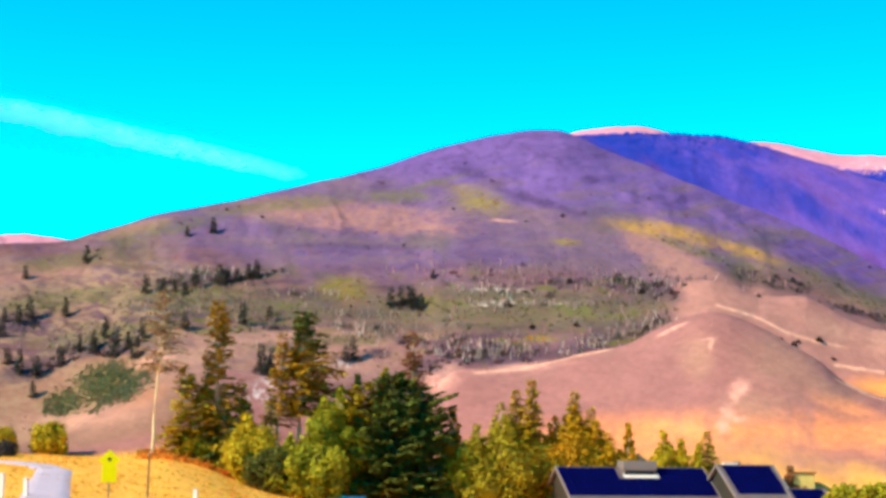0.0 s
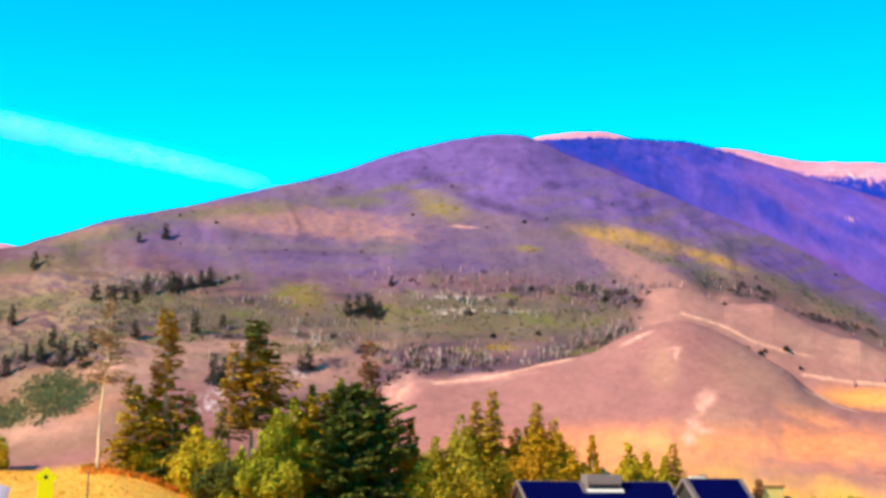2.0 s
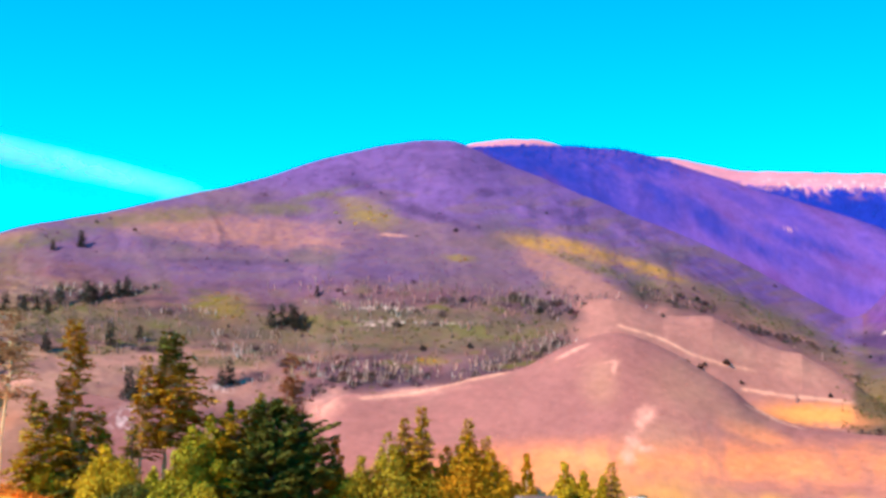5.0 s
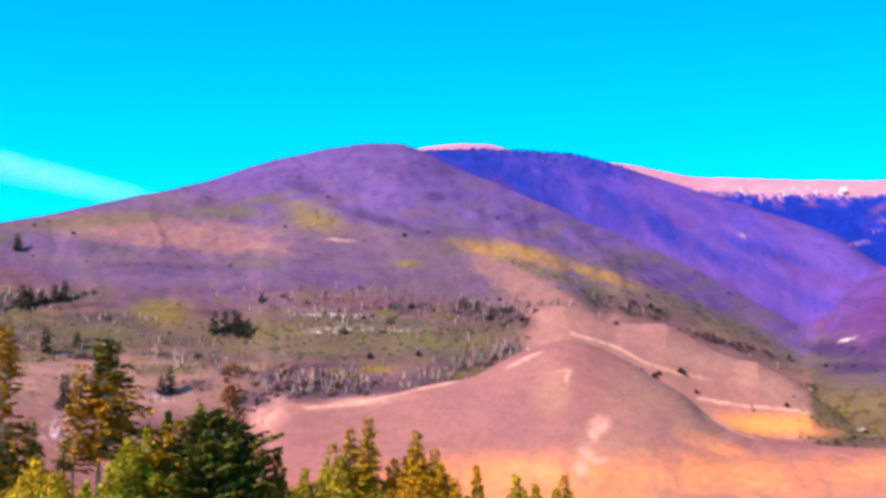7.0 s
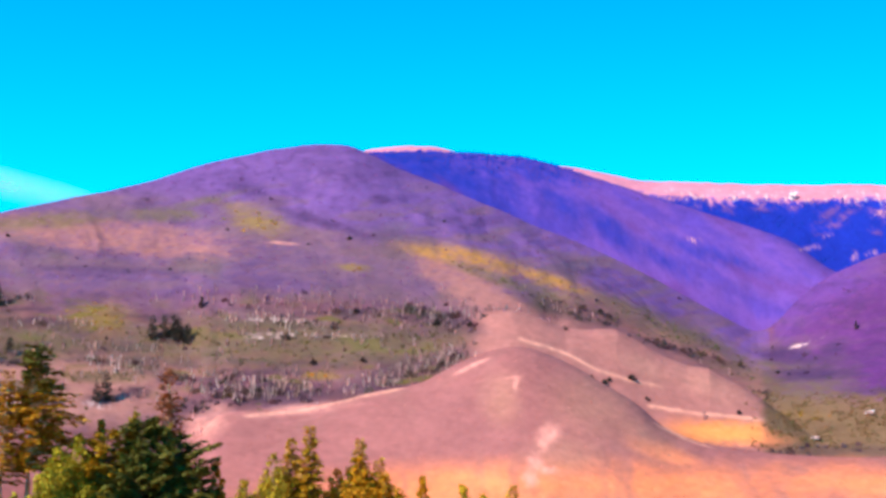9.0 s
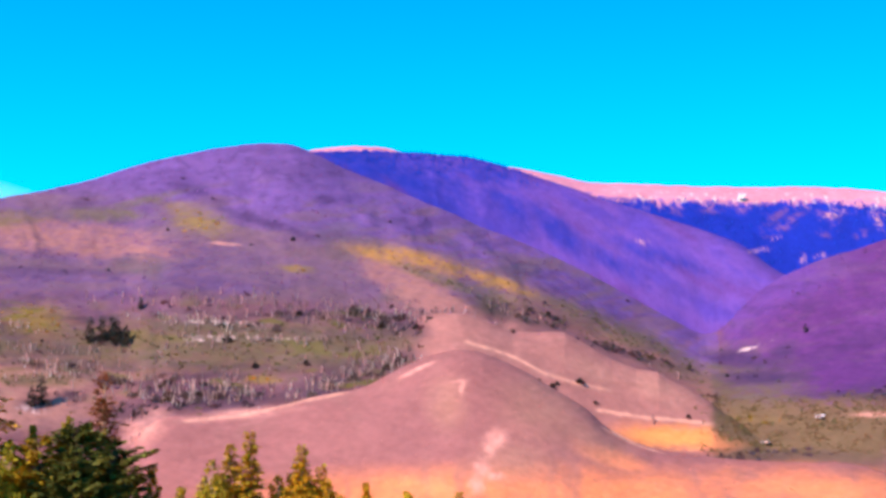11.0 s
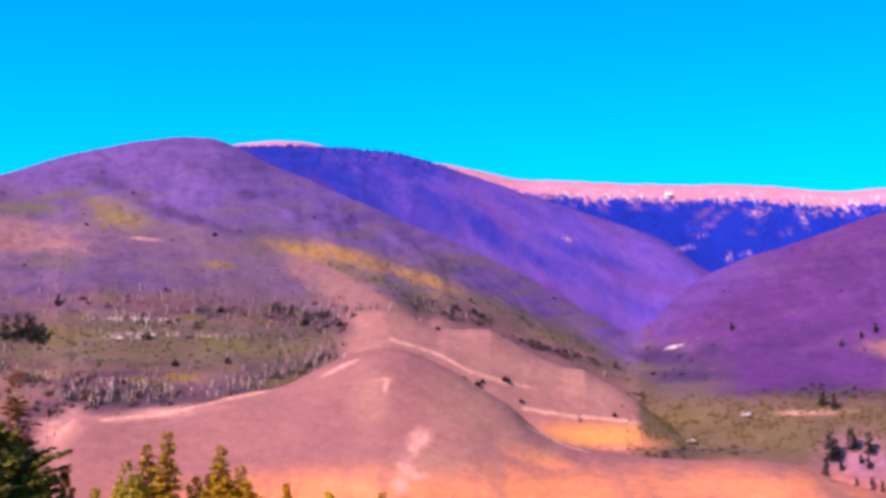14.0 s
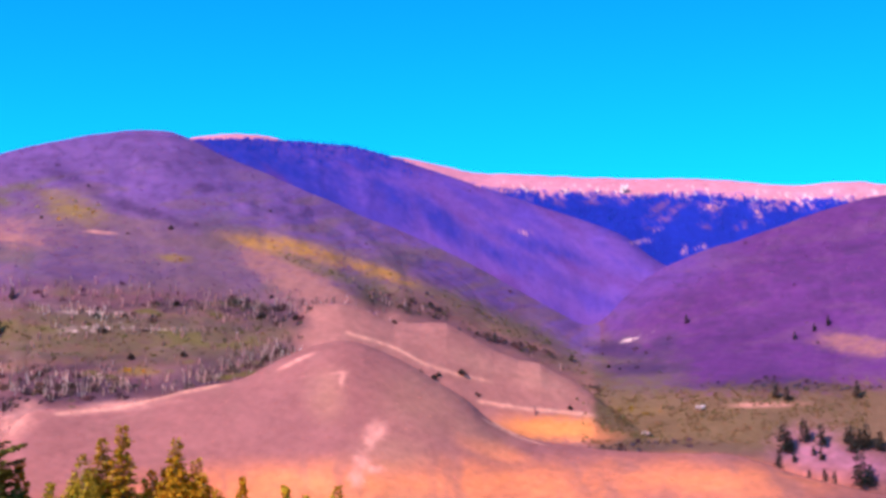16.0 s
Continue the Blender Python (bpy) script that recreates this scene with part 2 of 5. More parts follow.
def rise(az, r):
    """The land's angle above the origin's level, in degrees, at a bearing and a distance."""
    vale, mound, main = along(VALE, az), along(MOUND, az), along(MAIN, az)
    shaded, plateau = along(SHADED, az), along(PLATEAU, az)
    dip = 0.55 * smooth(-6.6, -5.8, az) * (1 - smooth(17, 19, az)) * (1 - 0.7 * smooth(8.5, 10, az))
    lap = smooth(-5, -2.5, az)                      # the main crest hides the ridges behind it to the west
    low = mound - dip
    s = np.clip((r - 465) / (CREST - 465), 0, 1)
    foot = broad(MAIN, az)
    slope = low + (foot + (main - foot) * smooth(0.25, 1, s) - low) * (s ** 0.85 + 0.035 * np.sin(s * 9 + az * 0.35) * s * (1 - s) * 4)
    spur = np.interp(az, *np.array(SPUR).T, left=-20, right=-20)
    hump = np.maximum(0, spur - slope) * np.exp(-((r - 525) / np.where(r < 525, 40.0, 16.0)) ** 2) * smooth(2.2, 4.5, az)
    foot = broad(MOUND, az)
    at_mound = vale + (foot + (mound - foot) * smooth(330, 420, r) - vale) * np.sin(np.clip((r - 290) / 130, 0, 1) * np.pi / 2) ** 1.2
    e = np.where(r < 420, at_mound, mound + (slope - mound) * smooth(420, 465, r))
    e = np.where(r > 465, slope, e) + np.where(r > 440, hump, 0)
    back = np.minimum(main, shaded) - 1.3 * lap - 1.5 * (1 - lap)
    e = np.where(r > CREST, main + (back - main) * smooth(CREST, CREST + 40, r), e)
    e = np.where(r > CREST + 40, back + (shaded - back) * np.sin(np.clip((r - CREST - 40) / (RIDGE - CREST - 40), 0, 1) * np.pi / 2), e)
    back2 = shaded - 1.6
    e = np.where(r > RIDGE, shaded + (back2 - shaded) * smooth(RIDGE, RIDGE + 40, r), e)
    e = np.where(r > RIDGE + 40, back2 + (plateau - back2) * np.sin(np.clip((r - RIDGE - 40) / (BROW - RIDGE - 40), 0, 1) * np.pi / 2) ** 0.9, e)
    e = np.where(r > BROW, plateau * (1 - smooth(BROW + 25, 3200, r)), e)
    near = np.clip((r - 40) / 250, 0, 1)
    e = np.where(r < 290, np.degrees(np.arctan2(-10 + (10 + 290 * np.tan(np.radians(vale))) * near ** 1.5, np.maximum(r, 1))), e)
    return e


def height(x, y):
    """The ground's z at x, y."""
    x, y = np.asarray(x, float), np.asarray(y, float)
    r, az = np.hypot(x, y), np.degrees(np.arctan2(x, y))
    ahead = 1 - smooth(38, 70, np.abs(az))
    z = np.where(r < 0.5, -10, r * np.tan(np.radians(rise(np.clip(az, -45, 45), np.maximum(r, 1)))))
    z = z * ahead + (1 - ahead) * np.where(r < 400, -10, -10 + 60 * smooth(400, 1600, r) * (1 - smooth(1700, 3200, r)))
    rough = smooth(330, 480, r) * ahead
    far = smooth(420, CREST, r)
    gully = 1 - np.sqrt(ripple(az * 0.5 + (r - 600) / 170 + 0.5 * ripple(az, r / 60, 31, 2), r / 420 + az * 0.03, 11, 2) ** 2 + 0.15) * 2
    top = np.minimum(np.abs(r - CREST), np.minimum(np.abs(r - RIDGE), np.abs(r - BROW)))
    hold = 0.25 + 0.75 * smooth(0, 45, top)
    z = z + rough * hold * (gully * (0.6 + 2.6 * far) * smooth(440, 560, r) + ripple(x / 38, y / 38, 3, 4) * (0.7 + 1.6 * far) + ripple(x / 7, y / 7, 5, 3) * (0.15 + 0.35 * far))
    z = z + ahead * smooth(200, 290, r) * (1 - rough) * ripple(x / 15, y / 15, 8, 3) * 0.35
    return z


# ---------------------------------------------------------------- what grows where, and where shade is put into the colour: (bearing, rise, half width, half height, slant)
COVER = {}
COVER["tan"] = [(-9.9, 9.7, 4.3, 0.61, 3), (-6.8, 9.4, 1.2, 0.2, 8), (1.9, 8.65, 1.1, 0.5, 25), (3.1, 7.9, 1.5, 0.78, 32), (4.3, 7.1, 1.7, 0.7, 30),
    (5.8, 6.6, 1.4, 0.5, 20), (10, 6.2, 0.9, 0.2, 12), (-22.2, 7.1, 1.5, 0.42, -8), (-18, 9.0, 1.6, 0.22, -16), (-20.8, 7.25, 0.8, 0.2, 0),
    (-10.7, 4.8, 5.3, 0.77, 0), (-11, 3.8, 2.7, 0.67, 0), (21.6, 5.5, 1.2, 0.35, 10), (-13.6, 5, 3.3, 0.4, 0)]
COVER["green"] = [(-3.7, 6.1, 7.5, 0.91, 0), (6.2, 7.5, 1.6, 0.45, 15), (10.4, 6.2, 3.2, 0.45, 25), (14.2, 4.1, 1.8, 1.52, 0),
    (16.6, 2.8, 4.3, 0.91, 5), (-11.5, 10.2, 1.8, 0.28, -6), (12.1, 5.2, 3, 0.37, 25), (-19.1, 4.85, 2.7, 0.5, -8),
    (-19.8, 6.4, 1.8, 0.31, -12), (-5.9, 6.2, 2.4, 0.61, 0), (-2.6, 5.85, 3.6, 0.3, 0), (3.6, 8.45, 1.6, 0.2, 20),
    (8, 7.4, 1.8, 0.25, 18), (13.2, 5.3, 1, 0.16, 8), (-16.2, 6.4, 3, 0.7, -4)]
COVER["green"] += [(-21.4, 6.1, 2.0, 0.35, -10), (-12.5, 6, 2.5, 0.6, 0), (-20.5, 7.7, 2.2, 0.3, -12), (-7.9, 10.5, 1.4, 0.24, 0),
    (-17, 9.05, 2.5, 0.32, -12), (-13.3, 9.95, 2.4, 0.22, -8), (-6.6, 11, 1.5, 0.16, -15), (-9.8, 4.9, 1.6, 0.22, 0),
    (-12.4, 4.5, 1.6, 0.2, 2), (-14.5, 5.2, 1.5, 0.2, -3)]
COVER["grey"] = [(2.6, 3.5, 1.9, 1.2, 10), (7.2, 3.6, 0.9, 0.7, 30), (9.8, 1.9, 2.4, 0.37, 5), (-1.7, 7.3, 5.3, 0.45, 3), (-4.9, 4.6, 3.5, 0.49, -5),
    (1.5, 5.4, 1.8, 0.45, -10), (-6, 2.6, 0.6, 0.4, 0)]
COVER["thicket"] = [(-21.9, 3.5, 1.3, 0.36, -18), (-19.3, 4.35, 1.7, 0.3, -6), (-22.5, 5.2, 1.1, 0.36, -6), (-10, 4.1, 0.5, 0.22, 0),
    (-13.2, 3.4, 0.4, 0.4, 0), (-7.5, 6.18, 0.65, 0.14, 3), (6.5, 7.2, 1.5, 0.27, 15), (10.6, 5.65, 1.7, 0.12, 17),
    (19.8, 4.12, 2.4, 0.12, 2), (-15.2, 7.15, 1.9, 0.22, -5), (-6.9, 3.9, 0.6, 0.25, -20),
    (-4, 4.3, 2.4, 0.3, -4), (1.9, 6.85, 1.3, 0.28, 10), (-6.6, 3.9, 0.6, 0.3, 20)]
COVER["thicket"] += [(-8.7, 4.4, 0.5, 0.18, 0), (-7.4, 4.85, 0.5, 0.2, 0), (-11.6, 4, 0.5, 0.15, 0), (-12.6, 5.3, 0.7, 0.12, 0), (-1.2, 7.2, 0.7, 0.14, 0),
    (15.4, 2.35, 2.6, 0.16, 2), (14.6, 2.3, 1.6, 0.14, 0)]
COVER["rows"] = [(-4.2, 6.85, 2.3, 0.17, 5), (-1.9, 6.27, 2.6, 0.11, 2), (-4.9, 4.55, 2.6, 0.42, 3), (0.6, 5.05, 2.5, 0.34, -17),
    (1.6, 7.15, 1.2, 0.16, 8), (-9.2, 5.9, 1.5, 0.16, 0), (-14.6, 7.3, 2.2, 0.2, -3), (-11.2, 6.6, 1.6, 0.16, 0),
    (-9, 5.2, 1.6, 0.2, 4)]
COVER["scar"] = [(10.8, 9.6, 0.22, 0.05, 5), (14.85, 9.2, 0.42, 0.06, -8), (15.45, 9.62, 0.25, 0.05, -20), (16.3, 8.85, 0.1, 0.16, 0),
    (16.9, 8.95, 0.3, 0.06, -10), (17.4, 10.32, 0.35, 0.12, -12), (18.8, 10.1, 0.12, 0.4, -25), (19.3, 10.2, 0.2, 0.12, 0)]
COVER["bluff"] = [(15.5, 10.35, 0.6, 0.13, -35), (15.95, 10.2, 0.55, 0.14, -30), (15.6, 9.9, 0.45, 0.1, -15), (15.2, 9.75, 0.3, 0.12, 0), (17.2, 10.25, 0.4, 0.13, 25),
    (17.5, 9.95, 0.2, 0.2, 0), (17.0, 9.7, 0.25, 0.1, 30), (11.0, 11.0, 0.9, 0.12, 10), (11.8, 10.75, 0.5, 0.14, 30), (18.3, 9.6, 0.3, 0.12, -20), (13.2, 10.6, 0.4, 0.1, 0),
    (14.3, 10.75, 0.2, 0.25, 15), (19.9, 10.35, 0.4, 0.07, -10)]
COVER["heath"] = [(-0.6, 8.6, 3.4, 0.7, 8), (6.5, 8.1, 3.2, 0.3, 24), (10.5, 6.4, 2.5, 0.35, 24), (-1.2, 9.3, 3.8, 0.5, 11), (2.6, 8.3, 2.2, 0.4, 22), (-4.5, 9.75, 1.8, 0.28, 6), (-11.5, 8.7, 4, 0.25, 0), (0.6, 7.6, 2.6, 0.4, 12)]
COVER["clearing"] = [(-13.2, 4.9, 2.6, 0.45, -4), (-16.2, 3.9, 1.2, 0.9, -8), (-10.2, 5.05, 1.2, 0.2, 0), (-20, 1.7, 2.2, 0.5, -8), (-11.2, 4, 3.6, 0.85, 0), (-14.5, 4.4, 2, 0.5, -4), (-9.2, 4.7, 1.2, 0.3, 0), (-16.8, 5, 0.9, 0.2, -8)]
COVER["copse"] = [(-19.25, 2.95, 1.15, 0.7, -22), (-20.7, 2.25, 0.8, 0.42, -15)]
COVER["rim"] = [(-18.3, 2.2, 1.4, 0.3, -30), (-19.6, 1.6, 0.9, 0.16, -5)]
COVER["chalk"] = [(20.1, 2.0, 1.3, 0.85, 8), (21.3, 1.5, 1.2, 0.5, 6)]
COVER["blue"] = [(1, 12.6, 2.6, 0.4, 0), (4.2, 12.2, 3.4, 0.62, 6), (6.1, 11, 1.3, 0.42, 52), (8.0, 10.0, 1.3, 0.4, 44), (9.8, 8.9, 1.3, 0.26, 36),
    (11.6, 9.0, 1.8, 0.3, 20), (2.6, 12.1, 3.6, 0.42, 12)]
COVER["yellow"] = [(-4.9, 10.5, 1.2, 0.49, 15), (14.3, 3.5, 1, 0.14, 5), (-10, 6.9, 1, 0.51, 0), (-2.3, 4.95, 0.7, 0.15, 0), (-1.2, 8.76, 0.6, 0.12, 5)]
COVER["gold"] = [(1.7, 9.3, 1.3, 0.26, 8), (3.4, 9, 1.7, 0.3, 17), (5.6, 8.33, 1.5, 0.2, 18)]
COVER["dark"] = [(-4.9, 11.4, 1.3, 0.3, 22), (-8.6, 10.9, 0.45, 0.22, -20), (-0.35, 11.15, 0.45, 0.16, 10), (14.2, 5.5, 1.1, 0.26, 12), (15.4, 5.75, 0.5, 0.25, -20), (14.6, 4.9, 1.2, 0.2, 0), (13.7, 5.5, 0.9, 0.26, 8), (17.5, 4.25, 1.7, 0.18, 0),
    (19.4, 4.3, 1.3, 0.2, 5), (-2.2, 10.3, 1.8, 0.16, 16), (-9.9, 8.55, 2.6, 0.12, 0)]
COVER["orange"] = [(11.6, 2.95, 1.6, 0.34, 9), (2.3, 1.2, 5.3, 0.71, -3), (9.9, 1.2, 5, 0.72, 3), (9.6, 2.25, 1.3, 0.3, 20), (8.3, 1.2, 3.2, 0.5, 6),
    (16.2, 1.2, 4.1, 0.61, 3)]
COVER["dune"] = [(7.3, 3.9, 1.5, 1.1, 25), (8.7, 3.0, 1.5, 0.6, 25), (6.2, 2.3, 1.2, 0.6, 0), (3.9, 4.2, 0.6, 0.8, 0)]
COVER["strip"] = [(3.5, 7.65, 0.9, 0.45, 35), (4.4, 7.25, 0.8, 0.3, 30), (9.9, 6.0, 0.5, 0.12, 25), (11.2, 5.65, 0.6, 0.14, 20), (7.3, 7.0, 0.6, 0.12, 20)]
COVER["straw"] = [(11.1, 4.6, 1.3, 0.45, 20), (9.0, 5.2, 0.9, 0.3, 25)]
COVER["gully"] = [(5.6, 3.0, 0.42, 0.28, -25), (5.35, 2.6, 0.22, 0.34, 20), (5.1, 2.05, 0.26, 0.34, 0), (5.5, 1.75, 0.35, 0.12, 0), (4.9, 1.5, 0.24, 0.3, 0), (4.45, 4.75, 0.09, 0.3, 8), (4.4, 4.92, 0.24, 0.07, 0),
    (2.9, 5.32, 0.6, 0.06, -25)]
COVER["chips"] = [(14.55, 5.95, 0.45, 0.035, -18), (14.2, 5.85, 0.2, 0.045, -10), (-2.8, 6.4, 1.6, 0.04, 1), (-3.6, 6.9, 1.3, 0.05, 2), (-4.2, 6.3, 0.6, 0.035, 0), (-13.35, 2.8, 0.55, 0.35, -30),
    (-12.7, 3.9, 0.3, 0.25, 20), (-10, 3.95, 0.4, 0.12, 10)]
# The first two put sunlight on the mound's west facet and crest into colour.
COVER["pale"] = [(-6.3, 3.3, 0.8, 0.45, -35), (-3.3, 3.8, 1.8, 0.16, -6),
    (18.6, 3.59, 1.1, 0.08, 0), (-3.8, 9.6, 0.45, 0.05, 3), 
    (-17.7, 3.85, 0.9, 0.14, -15)]
# bare tracks worn along the mound's crest and round the spur: bearing, rise, nearest and farthest distance
TRACKS = [(445, 640, [(4.6, 6.25), (5.5, 6.0), (6.4, 5.66), (7.3, 5.15), (8.2, 4.85), (9.6, 4.5)]),
          (445, 640, [(9.0, 3.9), (10.2, 3.7), (11.7, 3.52), (13.0, 3.38)]), (400, 480, [(8.6, 3.6), (9.3, 3.22), (10.0, 2.9), (10.7, 2.55), (11.5, 2.3)]),
          (345, 440, [(-4.9, 3.6), (-3.0, 3.78), (-1.0, 4.25), (0.6, 4.58)])]
# The blues of the ridge and far woods carry shade and distance haze.
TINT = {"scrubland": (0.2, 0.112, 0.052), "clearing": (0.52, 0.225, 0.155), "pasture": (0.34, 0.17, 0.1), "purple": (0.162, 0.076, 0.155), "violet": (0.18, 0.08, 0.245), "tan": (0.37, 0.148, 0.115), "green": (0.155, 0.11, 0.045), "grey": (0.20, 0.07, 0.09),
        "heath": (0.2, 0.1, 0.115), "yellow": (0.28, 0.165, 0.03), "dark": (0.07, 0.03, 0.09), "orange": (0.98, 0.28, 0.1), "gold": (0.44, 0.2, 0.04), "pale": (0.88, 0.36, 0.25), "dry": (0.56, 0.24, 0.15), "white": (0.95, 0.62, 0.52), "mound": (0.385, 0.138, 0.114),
        "low": (0.19, 0.074, 0.07), "plateau": (0.74, 0.26, 0.30), "bluff": (0.2, 0.075, 0.22), "forest": (0.014, 0.028, 0.31), "meadow": (0.95, 0.4, 0.06), "shaded": (0.165, 0.066, 0.3), "dusk": (0.085, 0.041, 0.055), "pinewood_shade": (0.006, 0.026, 0.27), "worn": (0.92, 0.42, 0.26), "spur": (0.44, 0.17, 0.13), "bank": (0.32, 0.135, 0.085), "ash": (0.34, 0.125, 0.11), "olive": (0.125, 0.098, 0.014), "chalk": (0.5, 0.18, 0.24), "hill": (0.135, 0.034, 0.155), "field": (0.98, 0.33, 0.075)}
for k, (a, b, c) in TINT.items():
    TINT[k] = (a * 1.03, b * 0.91, c * 1.03)


def patch(kind, az, el, blur=1.0, fray=1.0):
    """How far a kind of cover holds the ground, from 0 to 1, with ragged edges."""
    wob = ripple(az * 1.1, el * 2.6, 41, 4)
    fine = ripple(az * 6, el * 14, 47, 3)
    total = np.zeros_like(az)
    for a, e, w, h, slant in COVER[kind]:
        c, s = math.cos(radians(slant)), math.sin(radians(slant))
        u, v = az - a, el - e
        p, q = u * c - v * s, u * s + v * c
        d = np.sqrt((p / w) ** 2 + (q / h) ** 2) + 0.28 * wob + 0.22 * fray * fine
        total = np.maximum(total, 1 - smooth(1 - 0.45 * blur, 1 + 0.35 * blur, d))
    return total * (0.8 + 0.45 * fray * ripple(az * 4, el * 10, 29, 3)).clip(0, 1)


def worn(az, el, r):
    """How near a worn track lies, from 0 to 1."""
    total = np.zeros_like(az)
    for lo, hi, line in TRACKS:
        a, e = np.array(line).T
        d = np.abs(el - np.interp(az, a, e) - 0.03 * ripple(az * 3, el, 23, 2))
        inside = smooth(a[0] - 0.15, a[0] + 0.15, az) * (1 - smooth(a[-1] - 0.4, a[-1] + 0.1, az))
        total = np.maximum(total, inside * (r > lo) * (r < hi) * (1 - smooth(0.02, 0.10, d)) * (0.75 + 0.5 * ripple(az * 5, el, 15, 2)).clip(0, 1))
    return total


def ground_cover(x, y, z):
    """The colour of the plants and soil at each point, with far shade and haze mixed in."""
    r, az = np.hypot(x, y), np.degrees(np.arctan2(x, y))
    el = np.degrees(np.arctan2(z, r))
    n1, n2 = ripple(az * 0.8, el * 2, 51, 4), ripple(az * 4, el * 9, 57, 4)
    T = {k: np.array(v) for k, v in TINT.items()}

    def lay(base, colour, amount):
        return base + (T[colour] - base) * np.clip(amount, 0, 1)[:, None]
    c = np.repeat(T["meadow"][None], len(x), 0)
    verge = smooth(-13.5, -15.5, az)
    c = lay(c, "mound", smooth(300 - 12 * verge, 345 - 37 * verge, r + (14 - 8 * verge) * n1))
    c = lay(c, "low", smooth(440, 470, r))
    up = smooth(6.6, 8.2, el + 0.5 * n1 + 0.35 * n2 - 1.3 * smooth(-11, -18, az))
    # Brush purple with a bluish haze mixed in, turning violet with height.
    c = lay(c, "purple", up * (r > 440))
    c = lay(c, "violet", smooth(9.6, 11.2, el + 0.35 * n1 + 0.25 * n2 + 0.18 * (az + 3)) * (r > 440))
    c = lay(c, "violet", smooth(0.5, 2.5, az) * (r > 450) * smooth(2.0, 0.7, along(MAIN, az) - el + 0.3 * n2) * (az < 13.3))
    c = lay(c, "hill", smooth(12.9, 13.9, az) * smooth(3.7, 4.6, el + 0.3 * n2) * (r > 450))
    # The hill's upper edge takes some of the ridge's painted shade tone.
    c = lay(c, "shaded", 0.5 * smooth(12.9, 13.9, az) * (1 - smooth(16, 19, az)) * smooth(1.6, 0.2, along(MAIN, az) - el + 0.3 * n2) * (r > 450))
    c = lay(c, "green", (az < 12.5) * (r > 440) * (r < CREST) * 0.5 * smooth(0.0, 0.5, ripple(az * 0.45, el * 1.1, 83, 3)) * smooth(6.5, 7.5, el) * (1 - smooth(9.6, 11.2, el)))
    c = lay(c, "low", (r > 440) * 0.45 * smooth(0.05, 0.5, n2) * (1 - 0.75 * smooth(9, 11, el)) * (1 - 0.8 * smooth(13, 14, az)))
    c = lay(c, "dark", 0.35 * (r > 440) * smooth(0.1, 0.6, ripple(az * 3, el * 5, 77, 4)))
    strokes = ripple(az * 0.6 + el * 0.7, el * 3.0 - az * 0.3, 101, 4)
    c = lay(c, "heath", 0.55 * (r > 450) * smooth(0.02, 0.4, strokes) * (1 - smooth(11, 12.4, el)) * (1 - 0.7 * smooth(13, 14, az)))
    c = lay(c, "dark", 0.3 * (r > 450) * smooth(0.05, 0.5, -strokes))
    # The ridge's shade is put into its colour: blue-violet ground, darker folds.
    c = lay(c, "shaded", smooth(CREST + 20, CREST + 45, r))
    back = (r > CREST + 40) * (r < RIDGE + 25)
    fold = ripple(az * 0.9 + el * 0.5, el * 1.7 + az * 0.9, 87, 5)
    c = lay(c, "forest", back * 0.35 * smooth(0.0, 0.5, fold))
    c = lay(c, "pinewood_shade", back * 0.75 * patch("blue", az, el, 1.8))
    # Shade beside the main crest, laid on as a dark blue band.
    c = lay(c, "pinewood_shade", back * 0.75 * smooth(1.5, 0.2, el - along(MAIN, az) + 0.4 * n2) * (1 - smooth(3, 8, az)))
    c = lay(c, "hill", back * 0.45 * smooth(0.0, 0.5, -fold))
    c = lay(c, "plateau", smooth(RIDGE + 30, RIDGE + 45, r))
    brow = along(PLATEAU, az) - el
    # Far woods, with the blue of distance put into their colour.
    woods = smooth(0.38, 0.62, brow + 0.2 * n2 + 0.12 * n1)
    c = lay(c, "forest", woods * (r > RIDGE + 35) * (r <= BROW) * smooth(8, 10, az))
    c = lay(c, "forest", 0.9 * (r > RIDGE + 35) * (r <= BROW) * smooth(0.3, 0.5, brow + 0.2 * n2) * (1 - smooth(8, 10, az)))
    edge = (r > RIDGE + 35) * (r <= BROW)
    c = lay(c, "bluff", 0.9 * patch("bluff", az, el, 1.6) * smooth(-0.25, 0.2, ripple(az * 6 + el * 5, el * 8, 43, 3)) * edge)
    streaks = smooth(0.12, 0.4, ripple(az * 9 + el * 4, el * 5, 63, 3))
    c = lay(c, "plateau", 0.8 * streaks * smooth(0.25, 0.4, brow) * smooth(0.95, 0.5, brow + 0.2 * n1) * smooth(10, 11.5, az) * edge)
    c = lay(c, "white", 0.7 * smooth(0.28, 0.5, ripple(az * 11, el * 7, 65, 3)) * smooth(0.15, 0.25, brow) * smooth(0.8, 0.4, brow) * smooth(9, 11, az) * edge)
    near, far = (r < 440), (r > 425) & (r < CREST + 25)
    c = lay(c, "bank", smooth(-14.5, -16.5, az) * smooth(305, 330, r) * (1 - smooth(520, 570, r + 20 * n1)) * (1 - smooth(3.9, 4.5, el)))
    c = lay(c, "pasture", 0.75 * smooth(-12, -16, az) * (r > 440) * (1 - smooth(6.8, 8.2, el + 0.6 * n1)) * smooth(-0.35, 0.25, n2 + 0.5 * n1))
    c = lay(c, "grey", patch("grey", az, el, 1.8) * 0.85 * (r < CREST) * (r > 440))
    c = lay(c, "ash", patch("grey", az, el, 1.8) * 0.85 * (r <= 440) * (r > 310))
    c = lay(c, "orange", patch("rim", az, el, 1.8, 0.5) * 0.22 * (r > 340) * (r < 530))
